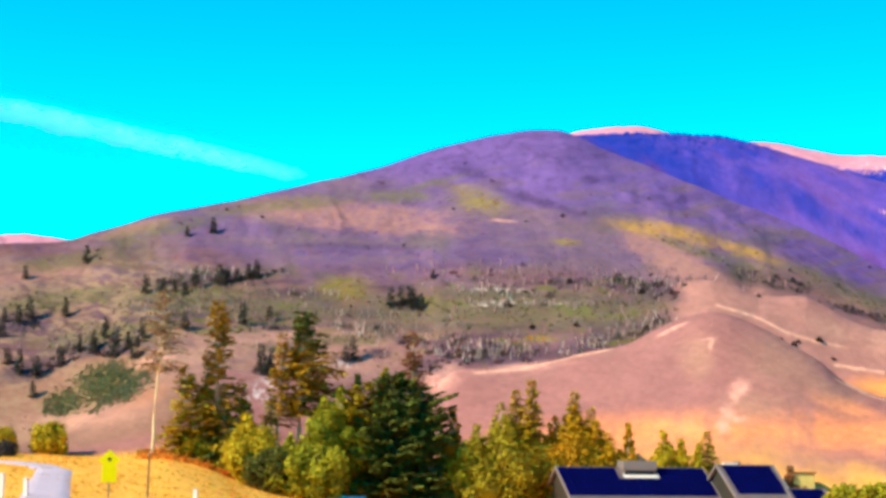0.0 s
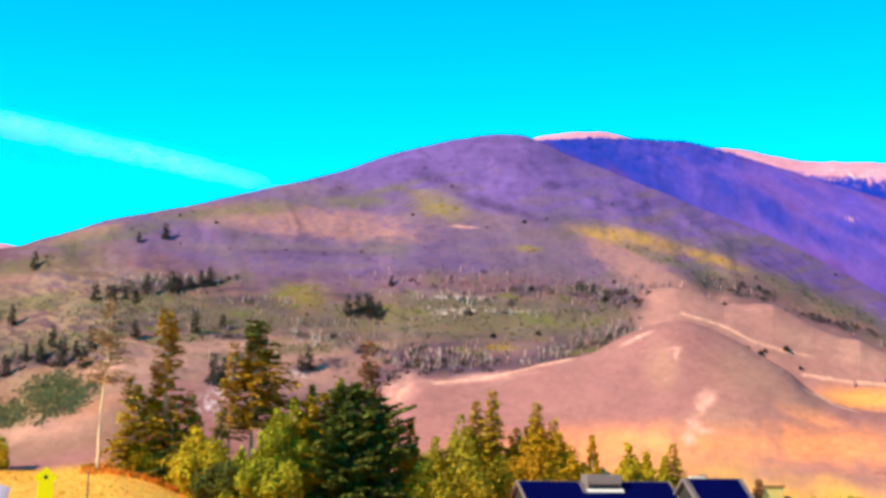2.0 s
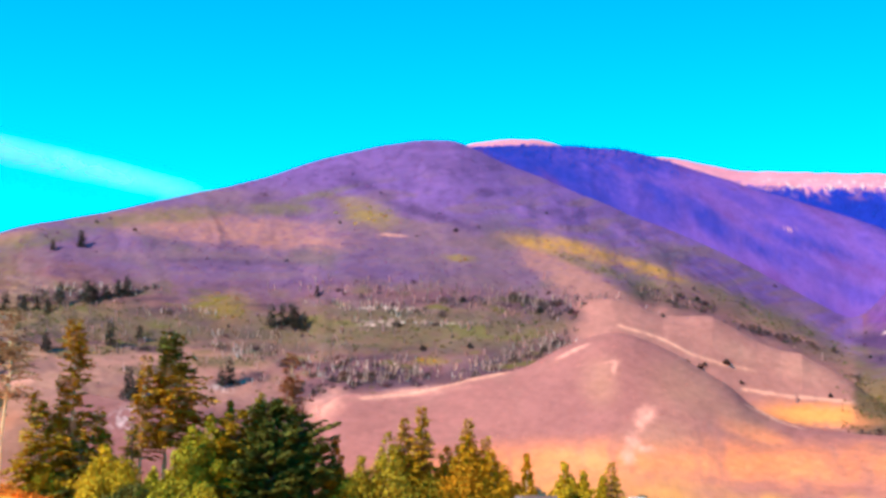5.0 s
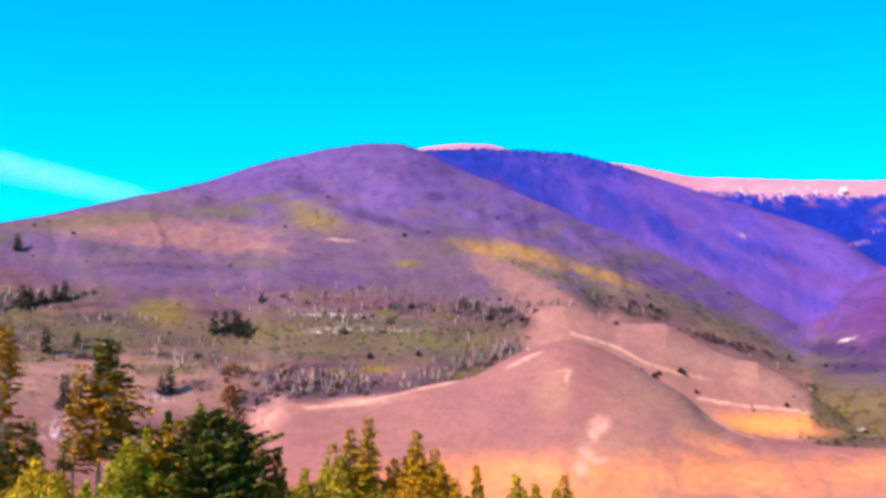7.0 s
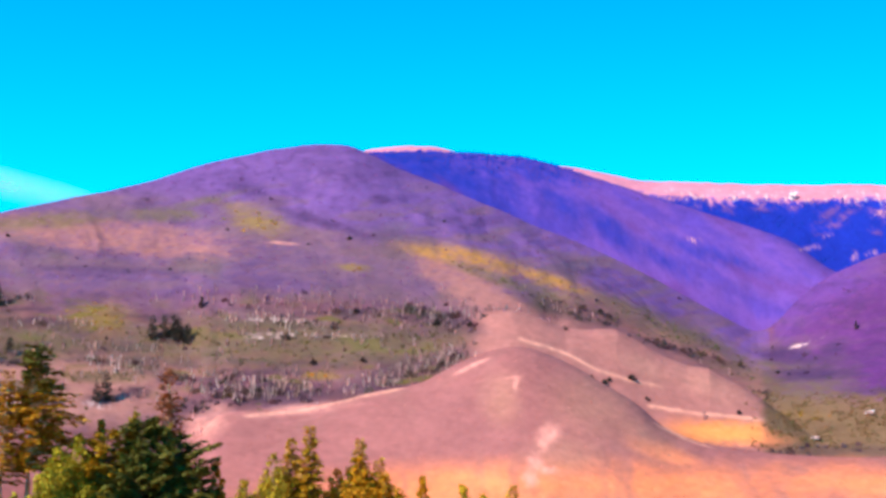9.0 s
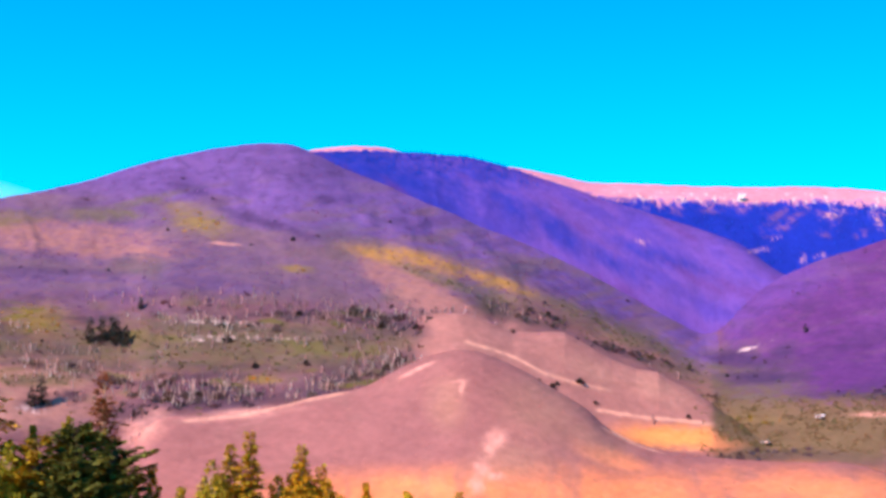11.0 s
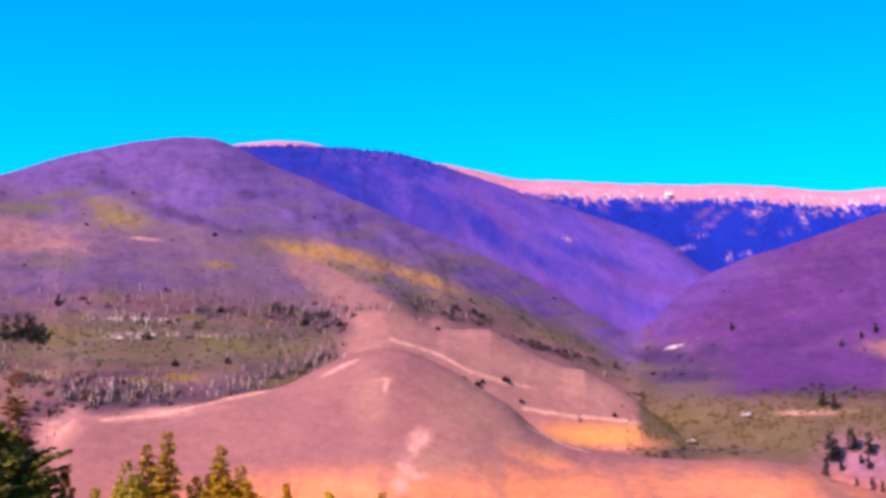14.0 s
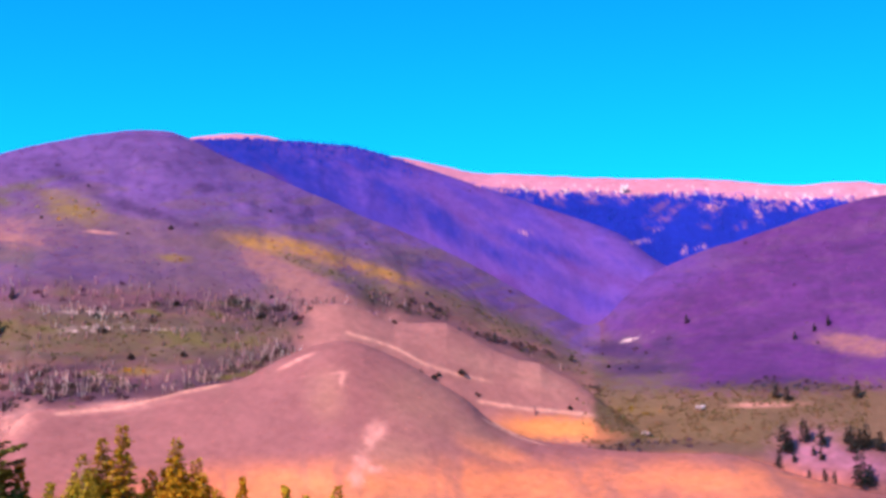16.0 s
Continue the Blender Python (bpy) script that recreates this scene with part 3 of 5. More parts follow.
    c = lay(c, "heath", patch("heath", az, el, 1.9) * 0.75 * (r > 440) * (r < CREST))
    c = lay(c, "tan", patch("tan", az, el, 1.1) * 0.9 * far)
    c = lay(c, "dusk", patch("rows", az, el, 1.6) * 0.9 * far)
    band = (r > 445) * smooth(3.9, 4.6, el) * (1 - smooth(7.0, 7.9, el + 0.3 * n1)) * smooth(-25, -16, az) * (1 - smooth(1.0, 3.2, az))
    strip = ripple(az * 1.1, el * 5.5, 93, 4)
    c = lay(c, "dusk", 0.75 * band * smooth(0.05, 0.4, strip))
    c = lay(c, "olive", 0.8 * band * smooth(0.05, 0.4, -strip) * smooth(-0.3, 0.2, ripple(az * 0.7, el * 1.5, 95, 3)))
    c = lay(c, "clearing", 0.9 * patch("clearing", az, el, 1.8, 0.6) * (r > 330) * (r < 600))
    c = lay(c, "olive", patch("copse", az, el, 1.8, 0.5) * 0.9 * (r > 345) * (r < 530))
    spur = smooth(2.4, 3.6, az) * (1 - smooth(12.85, 13.15, az)) * (r > 440)
    c = lay(c, "spur", 0.92 * spur * (1 - smooth(526, 531, r)))
    c = lay(c, "tan", 0.35 * spur * smooth(7.5, 9, az) * smooth(528, 533, r) * (1 - smooth(560, 590, r + 14 * n2)))
    c = lay(c, "dusk", patch("thicket", az, el, 1.6) * 0.85 * (r > 440) * (r < 720))
    c = lay(c, "green", (1 - spur * (r < 531)) * patch("green", az, el, 1.5) * 0.75 * far)
    c = lay(c, "tan", 0.4 * spur * smooth(5, 7, az) * (r > 531) * (1 - smooth(590, 680, r + 30 * n2)))
    c = lay(c, "tan", 0.85 * patch("strip", az, el, 1.9) * (r > 445) * (r < 680))
    c = lay(c, "yellow", patch("yellow", az, el, 1.6) * 0.75 * far)
    c = lay(c, "gold", patch("gold", az, el, 1.5) * 0.9 * far)
    c = lay(c, "dark", patch("dark", az, el, 1.8, 0.8) * (0.65 + 0.4 * smooth(12, 13, az)) * (r > 500) * (r < CREST))
    c = lay(c, "scrubland", 0.8 * smooth(12.6, 13.2, az) * (r > 445) * smooth(2.0, 2.3, el) * (1 - smooth(3.7, 4.5, el + 0.5 * n2)))
    c = lay(c, "chalk", patch("chalk", az, el, 1.5) * 0.85 * (r > 400) * (r < 700))
    c = lay(c, "orange", patch("orange", az, el, 2.1, 0.4) * 1.1 * (r > 300) * (r < 700))
    c = lay(c, "dry", 0.8 * patch("dune", az, el, 2.2, 0.5) * (r > 325) * (r < 445))
    c = lay(c, "clearing", 0.8 * patch("straw", az, el, 2.2, 0.4) * (r > 440) * (r < 532))
    c = lay(c, "pale", patch("pale", az, el, 2.0) * 0.75 * (r < 700) * (r > 320))
    c = lay(c, "tan", 0.6 * near * (r > 330) * smooth(0.0, 0.7, ripple(az * 1.3, r / 25, 67, 4)))
    c = lay(c, "pale", patch("gully", az, el, 1.7, 1.4) * 0.85 * (r > 320) * (r < 445))
    c = lay(c, "white", patch("chips", az, el, 2.2) * smooth(-0.25, 0.2, ripple(az * 9, el * 8, 39, 2)) * (r > 340) * (r < 700))
    c = lay(c, "pale", patch("scar", az, el, 2.2) * smooth(-0.1, 0.35, ripple(az * 13, el * 24, 37, 2)) * 0.85 * (r > CREST + 40))
    c = lay(c, "dusk", patch("thicket", az, el, 1.6) * 0.5 * (r > 440) * (r < 720))
    c = lay(c, "field", 0.7 * smooth(8.8, 10.8, az) * (1 - smooth(12.7, 13.1, az)) * (r > 425) * (r < 500) * smooth(0.55, 0.1, np.abs(el - 2.95 + 0.18 * n2)))
    c = lay(c, "worn", 0.75 * worn(az, el, r))
    return c * (1 + 0.16 * n2 + 0.07 * ripple(x / 3.1, y / 3.1, 71, 2))[:, None]


def quads_to_mesh(name, verts, quads, material, cover=None, shade=False):
    me = bpy.data.meshes.new(name)
    verts, quads = np.asarray(verts, np.float32), np.asarray(quads, np.int32)
    k = quads.shape[1]
    me.vertices.add(len(verts))
    me.vertices.foreach_set("co", verts.ravel())
    me.loops.add(quads.size)
    me.loops.foreach_set("vertex_index", quads.ravel())
    me.polygons.add(len(quads))
    me.polygons.foreach_set("loop_start", np.arange(len(quads), dtype=np.int32) * k)
    me.update(calc_edges=True)
    if shade:
        me.polygons.foreach_set("use_smooth", np.ones(len(quads), bool))
    if cover is not None:
        a = me.color_attributes.new("cover", "FLOAT_COLOR", "POINT")
        a.data.foreach_set("color", np.c_[np.clip(cover, 0, 1), np.ones(len(verts))].astype(np.float32).ravel())
    me.materials.append(material)
    return me


# ---------------------------------------------------------------- the land: one sheet to the horizon
bearings = np.r_[np.arange(-180, -45, 5), np.arange(-45, -26, 1), np.arange(-26, 26, 0.05), np.arange(26, 45, 1), np.arange(45, 180, 5)]
ranges = np.r_[0.02, np.arange(10, 200, 10), np.arange(200, 330, 3), np.arange(330, 480, 1.1), np.arange(480, CREST + 20, 1.1), np.arange(CREST + 20, BROW + 20, 1.8),
               np.arange(BROW + 20, 2000, 40), np.arange(2000, 4700, 300), 4700]
AZ, RR = np.meshgrid(np.radians(bearings), ranges)
X, Y = (RR * np.sin(AZ)).ravel(), (RR * np.cos(AZ)).ravel()
Z = height(X, Y)
rows, cols = AZ.shape
i = np.arange((rows - 1) * cols)
j = np.where(i % cols == cols - 1, i - cols + 1, i + 1)
faces = np.c_[i, i + cols, j + cols, j][:, ::-1]
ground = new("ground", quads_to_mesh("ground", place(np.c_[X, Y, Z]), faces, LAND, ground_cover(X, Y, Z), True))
tagged(ground, "dry autumn valley floor rising to brushy mountain slopes", "hillside", kind="structure")


def spot(az, r):
    """The point of the ground, on the plan, at a bearing and a distance."""
    x, y = r * math.sin(radians(az)), r * math.cos(radians(az))
    return Vector((x, y, float(height(x, y))))


STEPS = np.arange(430, BROW, 1.2)


def on_slope(az, el):
    """The nearest point of the hillside, on the plan, that is seen at a bearing and a rise."""
    x, y = STEPS * math.sin(radians(az)), STEPS * math.cos(radians(az))
    seen = np.degrees(np.arctan2(height(x, y), STEPS)) >= el
    return spot(az, STEPS[int(np.argmax(seen))] if seen.any() else CREST)


# ---------------------------------------------------------------- brush and far woods
rng = np.random.default_rng(7)


def flakes(centres, sizes, count, squash=0.8, blade=0.55):
    """Many small leaf clumps (triangles) round each centre: vertices and faces."""
    n = len(centres)
    d = rng.normal(size=(n, count, 3))
    d /= np.linalg.norm(d, axis=2, keepdims=True)
    d *= rng.uniform(0.45, 1.0, (n, count, 1))
    d[:, :, 2] = np.abs(d[:, :, 2]) * squash * 1.3
    mid = centres[:, None] + d * sizes[:, None, None]
    corner = rng.normal(size=(n, count, 3, 3)) * (sizes * blade)[:, None, None, None] * 0.6
    v = (mid[:, :, None] + corner).reshape(-1, 3)
    return v, np.arange(len(v)).reshape(-1, 3)


def scatter(n, az_lo, az_hi, r_lo, r_hi):
    az = rng.uniform(az_lo, az_hi, n)
    r = np.sqrt(rng.uniform(r_lo ** 2, r_hi ** 2, n))
    x, y = r * np.sin(np.radians(az)), r * np.cos(np.radians(az))
    z = height(x, y)
    return az, r, x, y, z, np.degrees(np.arctan2(z, r))


def stuff(name, label, category, verts, tris, material, cover=None):
    ob = new(name, quads_to_mesh(name, place(verts), tris, material, cover))
    return tagged(ob, label, category, kind="stuff")


def brushwood(name, label, n, region, keep, colour, size, count=16, blade=0.55):
    az, r, x, y, z, el = scatter(n, *region)
    ok = rng.uniform(0, 1, n) < keep(az, r, el)
    az, r, x, y, z, el = (a[ok] for a in (az, r, x, y, z, el))
    s = rng.uniform(0.6, 1.3, len(x)) * size
    v, f = flakes(np.c_[x, y, z - 0.1 * s], s, count, blade=blade)
    c = np.array(colour)[None] * rng.uniform(0.6, 1.4, (len(x), 1)) * (1 + rng.normal(0, 0.12, (len(x), 3)))
    stuff(name, label, "shrubs", v, f, BRUSH, np.repeat(c, count * 3, 0))


def stands(a, r, e):
    return np.clip(patch("grey", a, e, 1.5) * (r > 445) * 0.9 + patch("green", a, e) * 0.25 + 0.01, 0, 1) * on_open(a, r) * (a < 12)


def on_open(a, r):
    """0 on the bare spur, 1 elsewhere."""
    return 1 - 0.97 * smooth(2.4, 3.6, a) * (1 - smooth(12.8, 13.1, a)) * (r < 530)


ALL = (-25, 25, 445, CREST)
brushwood("scrub", "olive green oak scrub spread over the lower slope", 20000, (-25, 25, 445, 680),
          lambda a, r, e: (patch("green", a, e) * 0.6 + 0.05 * (e < 6.6)) * on_open(a, r) * (1 - patch("chalk", a, e)) * (1 - 0.8 * patch("rows", a, e)) * (1 - 0.6 * smooth(3, 5, a) - 0.37 * smooth(12.5, 13, a)), (0.17, 0.12, 0.04), 0.65, 12)
brushwood("aspen_thicket", "yellow autumn aspen thickets on the slope", 9000, ALL, lambda a, r, e: patch("yellow", a, e) * 0.7, (0.48, 0.24, 0.035), 0.9)
brushwood("sagebrush", "grey purple leafless brush on the mountainside", 6000, ALL,
          lambda a, r, e: 0.8 * smooth(6.2, 8.0, e) * (1 - patch("tan", a, e)) * (1 - patch("yellow", a, e)), (0.26, 0.09, 0.24), 0.55, 10)
brushwood("valley_oak", "soft olive oak scrub filling the valley mouth", 12000, (12.5, 22, 460, 600), lambda a, r, e: smooth(2.2, 2.5, e) * (1 - smooth(3.8, 4.4, e)) * (1 - 0.9 * patch("chalk", a, e)) * smooth(-0.3, 0.3, ripple(a * 3, e * 5, 35, 3)), (0.3, 0.17, 0.08), 0.45, 14, 0.5)
# Dark brush; the clumps among the pale stems serve as their shadow.
brushwood("dark_brush", "dark clumps of brush on the slopes, some as shadow between stems", 5000, (-25, 25, 445, RIDGE + 10),
          lambda a, r, e: np.maximum(np.maximum(patch("dark", a, e) * 0.5, 0.25 * stands(a, r, e)), 0.002) * on_open(a, r), (0.11, 0.05, 0.08), 1.1)
brushwood("oak_clumps", "rounded clumps of bare grey-brown oak", 4600, (-22, 14, 450, 700),
          lambda a, r, e: (0.5 * patch("rows", a, e) + 0.6 * patch("thicket", a, e) + 0.05 * patch("grey", a, e)) * on_open(a, r), (0.15, 0.075, 0.07), 1.7, 40, 0.4)
brushwood("spur_brush", "dense dark oak brush behind the bare spur", 1500, (8, 13.2, 533, 580), lambda a, r, e: 0.5 * smooth(575, 540, r) * smooth(8.0, 9.5, a), (0.15, 0.08, 0.075), 0.8)
brushwood("thicket", "dark grey-green shrub thickets on pale ground", 12000, (-25, 25, 440, 700), lambda a, r, e: patch("thicket", a, e) * 0.8, (0.14, 0.08, 0.11), 0.8, 18)
brushwood("copse_brush", "soft grey-green oak copse on the bank", 24000, (-21.5, -17, 345, 520), lambda a, r, e: 0.6 * patch("copse", a, e, 1.6, 0.5), (0.21, 0.17, 0.085), 0.65, 14)
brushwood("dry_shrubs", "rusty dry shrubs below the pines", 500, (-18.4, -14.4, 276, 294), lambda a, r, e: 0.7 + 0 * a, (0.85, 0.27, 0.05), 1.0, 16)
brushwood("meadow_grass", "golden dry grass tufts in the meadow", 9000, (-26, -8, 120, 300), lambda a, r, e: 0.3 + 0.7 * smooth(-0.1, 0.3, ripple(a * 1.2, r / 14, 91, 3)), (0.9, 0.4, 0.07), 0.35, 8, 0.45)
brushwood("dry_grass_tufts", "bleached grass tufts over the bare mound", 6000, (-20, 24, 325, 450), lambda a, r, e: 0.5 + 0 * a, (0.58, 0.17, 0.135), 0.28, 8, 0.4)


def bare_trunks(n, region, keep, tone=(0.78, 0.42, 0.4), dim=0.25, tall=3.3, thick=1.0):
    """Thin, pale, leafless stems with a fork."""
    az, r, x, y, z, el = scatter(n, *region)
    ok = rng.uniform(0, 1, n) < keep(az, r, el)
    x, y, z = x[ok], y[ok], z[ok]
    m = len(x)
    hgt, w = rng.uniform(1.1, tall, m), rng.uniform(0.14, 0.32, m) * thick
    base = np.c_[x, y, z - 0.3]
    lean = np.c_[rng.normal(0, 0.12, (m, 2)), np.ones(m)] * hgt[:, None]
    vs, fs, o = [], [], 0
    for k in range(3):
        if k == 0:
            a, b, ww = base, base + lean, w
        else:
            a = base + lean * rng.uniform(0.35, 0.7, (m, 1))
            b, ww = a + np.c_[rng.normal(0, 0.5, (m, 2)), np.ones(m)] * hgt[:, None] * 0.35, w * 0.6
        for ang in (0, math.pi / 2):
            side = np.array([math.cos(ang), math.sin(ang), 0])[None] * ww[:, None]
            q = np.stack([a - side, a + side, b + side * 0.3, b - side * 0.3], 1).reshape(-1, 3)
            vs.append(q)
            fs.append(np.arange(len(q)).reshape(-1, 4) + o)
            o += len(q)
    c = np.array(tone) * rng.uniform(dim, 1.2, (m, 1))
    stuff("bare_aspens", "pale leafless aspen stems crowded along the slope", "bare trees", np.concatenate(vs), np.concatenate(fs), BRUSH,
          np.concatenate([np.repeat(c, 4, 0)] * 6))


bare_trunks(9000, (-25, 24, 445, 600), stands)
bare_trunks(52000, (-17, 17, 445, 680), lambda a, r, e: patch("rows", a, e, 0.8) * smooth(-0.3, 0.4, ripple(a * 7, e * 9, 19, 2)) * on_open(a, r), (1.0, 0.62, 0.54), 0.15, 3.2, 0.85)


def spire(verts, faces, base, h, w, sides=7, tiers=5, rnd=random):
    """Adds one small conifer of stacked ragged skirts."""
    for k in range(tiers):
        z0, z1 = h * (0.08 + 0.8 * k / tiers), h * min(1.0, 0.08 + 0.8 * (k + 1.9) / tiers)
        rad = w * (1 - k / (tiers + 0.4))
        o = len(verts)
        for s in range(sides * 2):
            a = math.pi * s / sides + rnd.random() * 0.4
            q = rad * (rnd.uniform(0.85, 1.15) if s % 2 else rnd.uniform(0.4, 0.65))
            verts.append((base[0] + q * math.cos(a), base[1] + q * math.sin(a), base[2] + z0 + (0 if s % 2 else 0.05 * h)))
        verts.append((base[0], base[1], base[2] + z1))
        faces.extend((o + s, o + (s + 1) % (sides * 2), o + sides * 2) for s in range(sides * 2))


def far_woods(name, label, n, region, keep, h_lo, h_hi):
    az, r, x, y, z, el = scatter(n, *region)
    ok = rng.uniform(0, 1, n) < keep(az, r, el)
    vs, fs, rnd = [], [], random.Random(5)
    for px, py, pz in zip(x[ok], y[ok], z[ok]):
        hh = rnd.uniform(h_lo, h_hi)
        spire(vs, fs, (px, py, pz - 0.3), hh, hh * rnd.uniform(0.24, 0.36), 5, 3, rnd)
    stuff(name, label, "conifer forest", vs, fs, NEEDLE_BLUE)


def crest_line(a, r, e):
    return smooth(0.22, 0.05, along(MAIN, a) - e) * smooth(-0.5, 0.3, ripple(a * 2, e, 105, 3)) * 0.8


def on_brow(a, r, e):
    brow = along(PLATEAU, a) - e
    return smooth(0.4, 0.6, brow) * (1 - 0.9 * np.maximum(patch("bluff", a, e), patch("scar", a, e))) * smooth(8, 10, a) * 0.7 * (r < BROW - 8)


def shaded_wood(a, r, e):
    return smooth(0.75, 0.2, along(SHADED, a) - e + 0.3 * ripple(a * 4, e * 9, 57, 3)) * (1 - smooth(6.0, 7.6, a)) * smooth(-2.5, -0.8, a) * 0.8


far_woods("plateau_forest", "conifers on the far cliffs, distance haze in their dark blue", 3000, (8, 26, RIDGE + 45, BROW - 12), on_brow, 1.4, 2.6)
far_woods("ridge_forest", "conifers along the mountain ridge, shade and haze in their blue", 3400, (-3, 8, CREST + 45, RIDGE - 1), shaded_wood, 0.9, 1.8)
# Added spires, no known growth: they give the crest its dark rim.
far_woods("crest_scrub", "added dark blue spires that rim the mountain crest", 2600, (-15, -0.6, CREST - 25, CREST + 4), crest_line, 0.5, 0.9)


# ---------------------------------------------------------------- trees
def part(name, me, material, parent, label=""):
    """Links a mesh as one part of a thing, or of one of its parts."""
    if isinstance(me, bmesh.types.BMesh):
        bm, me = me, bpy.data.meshes.new(name)
        bm.to_mesh(me)
        bm.free()
    if material and not me.materials:
        me.materials.append(material)
    ob = new(name, me)
    ob.parent = parent
    return tagged(ob, label)


def thing(name, label, category, where, turn=0, group="", kind=""):
    """A thing with its foot at a point of the plan, at the size that its distance gives it."""
    ob = new(name)
    g = float(shrink(where[0], where[1]))
    ob.matrix_world = pose(*(g * Vector(where)), 0, 0, turn) @ Matrix.Diagonal((g, g, g, 1))
    return tagged(ob, label, category, group, kind)


def tube(bm, path, radii, sides=7):
    """A bent, tapered rod along a path of points."""
    rings = []
    for q, (p, rad) in enumerate(zip(path, radii)):
        d = (path[min(q + 1, len(path) - 1)] - path[max(q - 1, 0)]).normalized()
        t = d.to_track_quat("Z", "Y").to_matrix()
        rings.append([bm.verts.new(p + t @ Vector((rad * math.cos(a), rad * math.sin(a), 0))) for a in (2 * math.pi * s / sides for s in range(sides))])
    for a, b in zip(rings, rings[1:]):
        for s in range(sides):
            bm.faces.new((a[s], a[(s + 1) % sides], b[(s + 1) % sides], b[s]))
    bm.faces.new(rings[0][::-1]), bm.faces.new(rings[-1])


def trunk_mesh(h, rad, rnd, bend=0.02, top=0.96):
    bm = bmesh.new()
    n = 9
    path = [Vector((rnd.uniform(-1, 1) * bend * h * (q > 0), rnd.uniform(-1, 1) * bend * h * (q > 0), -0.5 + (h * top + 0.5) * q / (n - 1))) for q in range(n)]
    tube(bm, path, [rad * (1 - 0.9 * q / (n - 1)) + 0.02 for q in range(n)], 8)
    return bm


def sprays(mid, along_dir, length, width, up, r):
    """Flat needle sprays: kite-shaped leaves hanging from given points."""
    n = len(mid)
    side = np.cross(along_dir, up)
    side /= np.linalg.norm(side, axis=1, keepdims=True) + 1e-9
    tip = mid + along_dir * length[:, None]
    half = mid + along_dir * (length * 0.45)[:, None]
    v = np.stack([mid, half + side * width[:, None], tip, half - side * width[:, None]], 1)
    v[:, 1::2] += r.normal(0, 0.06, (n, 2, 3))
    return v.reshape(-1, 3), np.arange(n * 4).reshape(-1, 4)


def conifer(name, label, where, h, rad, needles, bark=BARK, bare=0.08, dense=1.0, shape=0.8, seed=1, trunk=0.2, droop=0.25, gaps=0.0, spray=0.75, domed=False, lean=(0, 0), lobed=False, ragged=0.0, profile=None, bias=0.0, tip_needles=None, tip_from=0.8):
    """A conifer: tapered trunk, whorls of limbs, and needle sprays along every limb."""
    rnd, r = random.Random(seed), np.random.default_rng(seed)
    tree = thing(name, label, "tree", where)
    tree.matrix_world = tree.matrix_world @ Matrix(((1, 0, lean[0] / h, 0), (0, 1, lean[1] / h, 0), (0, 0, 1, 0), (0, 0, 0, 1)))
    bm = trunk_mesh(h, trunk, rnd, 0.006)
    limbs = bmesh.new()
    mids, dirs, lens = [], [], []
    count = int(h * (4.2 if lobed else 7) * dense)
    for q in range(count):
        u = bare + (1 - bare) * ((q + rnd.random()) / count)
        if lobed:                                   # boughs stand in tiers with dark gaps between them
            tier = 2.1 if h > 12 else 1.2
            u = min(0.985, (math.floor(u * h / tier) + rnd.gauss(0.5, 0.6)) * tier / h)
            if u < bare:
                continue
        if rnd.random() < gaps * (0.4 + 0.6 * math.sin(u * 23 + seed)):
            continue
        a = rnd.uniform(0, 2 * math.pi)
        clump = noise.noise((1.3 * math.cos(a) + 3.7 * seed, 1.3 * math.sin(a), 0.3 * u * h)) if ragged else 0
        if clump < -0.22:                           # a gap between the boughs
            continue
        if profile:
            reach = rad * float(np.interp(u, *zip(*profile))) * rnd.uniform(0.6, 1.1) + 0.2
        else:
            reach = rad * (1 - ((u - bare) / (1 - bare)) ** (3.0 if domed else 1.15)) ** shape * rnd.uniform(0.5 if lobed else 0.62, 1.15) + 0.25
        reach *= (1 + 2.2 * ragged * clump) * (1 + bias * math.cos(a))
        out = Vector((math.cos(a), math.sin(a), 0))
        root = Vector((0, 0, u * h))
        tip = root + out * reach + Vector((0, 0, reach * (-droop + 0.5 * u) + rnd.uniform(-0.2, 0.3)))
        kink = root.lerp(tip, 0.55) + Vector((0, 0, 0.08 * reach))
        if reach > 1.0:
            tube(limbs, [root, kink, tip], [0.06 * trunk / 0.2, 0.04, 0.015], 4)
        k = max(3, int(reach * 5.5))
        for s in range(k):
            w = 0.12 + 0.88 * (s + rnd.random()) / k
            p = root.lerp(kink, w / 0.55) if w < 0.55 else kink.lerp(tip, (w - 0.55) / 0.45)
            turn = rnd.choice((-1, 1)) * rnd.uniform(0.1, 1.2)
            d = Vector((math.cos(a + turn), math.sin(a + turn), rnd.uniform(-0.35, 0.25))).normalized()
            mids.append(p + Vector((rnd.uniform(-.15, .15), rnd.uniform(-.15, .15), rnd.uniform(-.12, .12))))
            dirs.append(d)
            lens.append(spray * rnd.uniform(0.6, 1.25))
            if lobed and w > 0.3:                   # the bough widens into a fan
                for side in (-1, 1):
                    spread = side * rnd.uniform(0.1, 0.3) * reach * (1.1 - w)
                    mids.append(p + Vector((-math.sin(a) * spread, math.cos(a) * spread, rnd.uniform(-0.2, 0.06))))
                    dirs.append(Vector((math.cos(a + side * 0.5), math.sin(a + side * 0.5), rnd.uniform(-0.45, 0.05))).normalized())
                    lens.append(spray * rnd.uniform(0.6, 1.1))
    part("trunk", bm, bark, tree)
    tagged(part("branchwork", limbs, bark, tree), kind="stuff")
    lens = np.array(lens)
    up = np.tile((0.0, 0.0, 1.0), (len(lens), 1)) + r.normal(0, 0.35, (len(lens), 3))
    v, f = sprays(np.array(mids), np.array(dirs), lens, lens * 0.3, up, r)
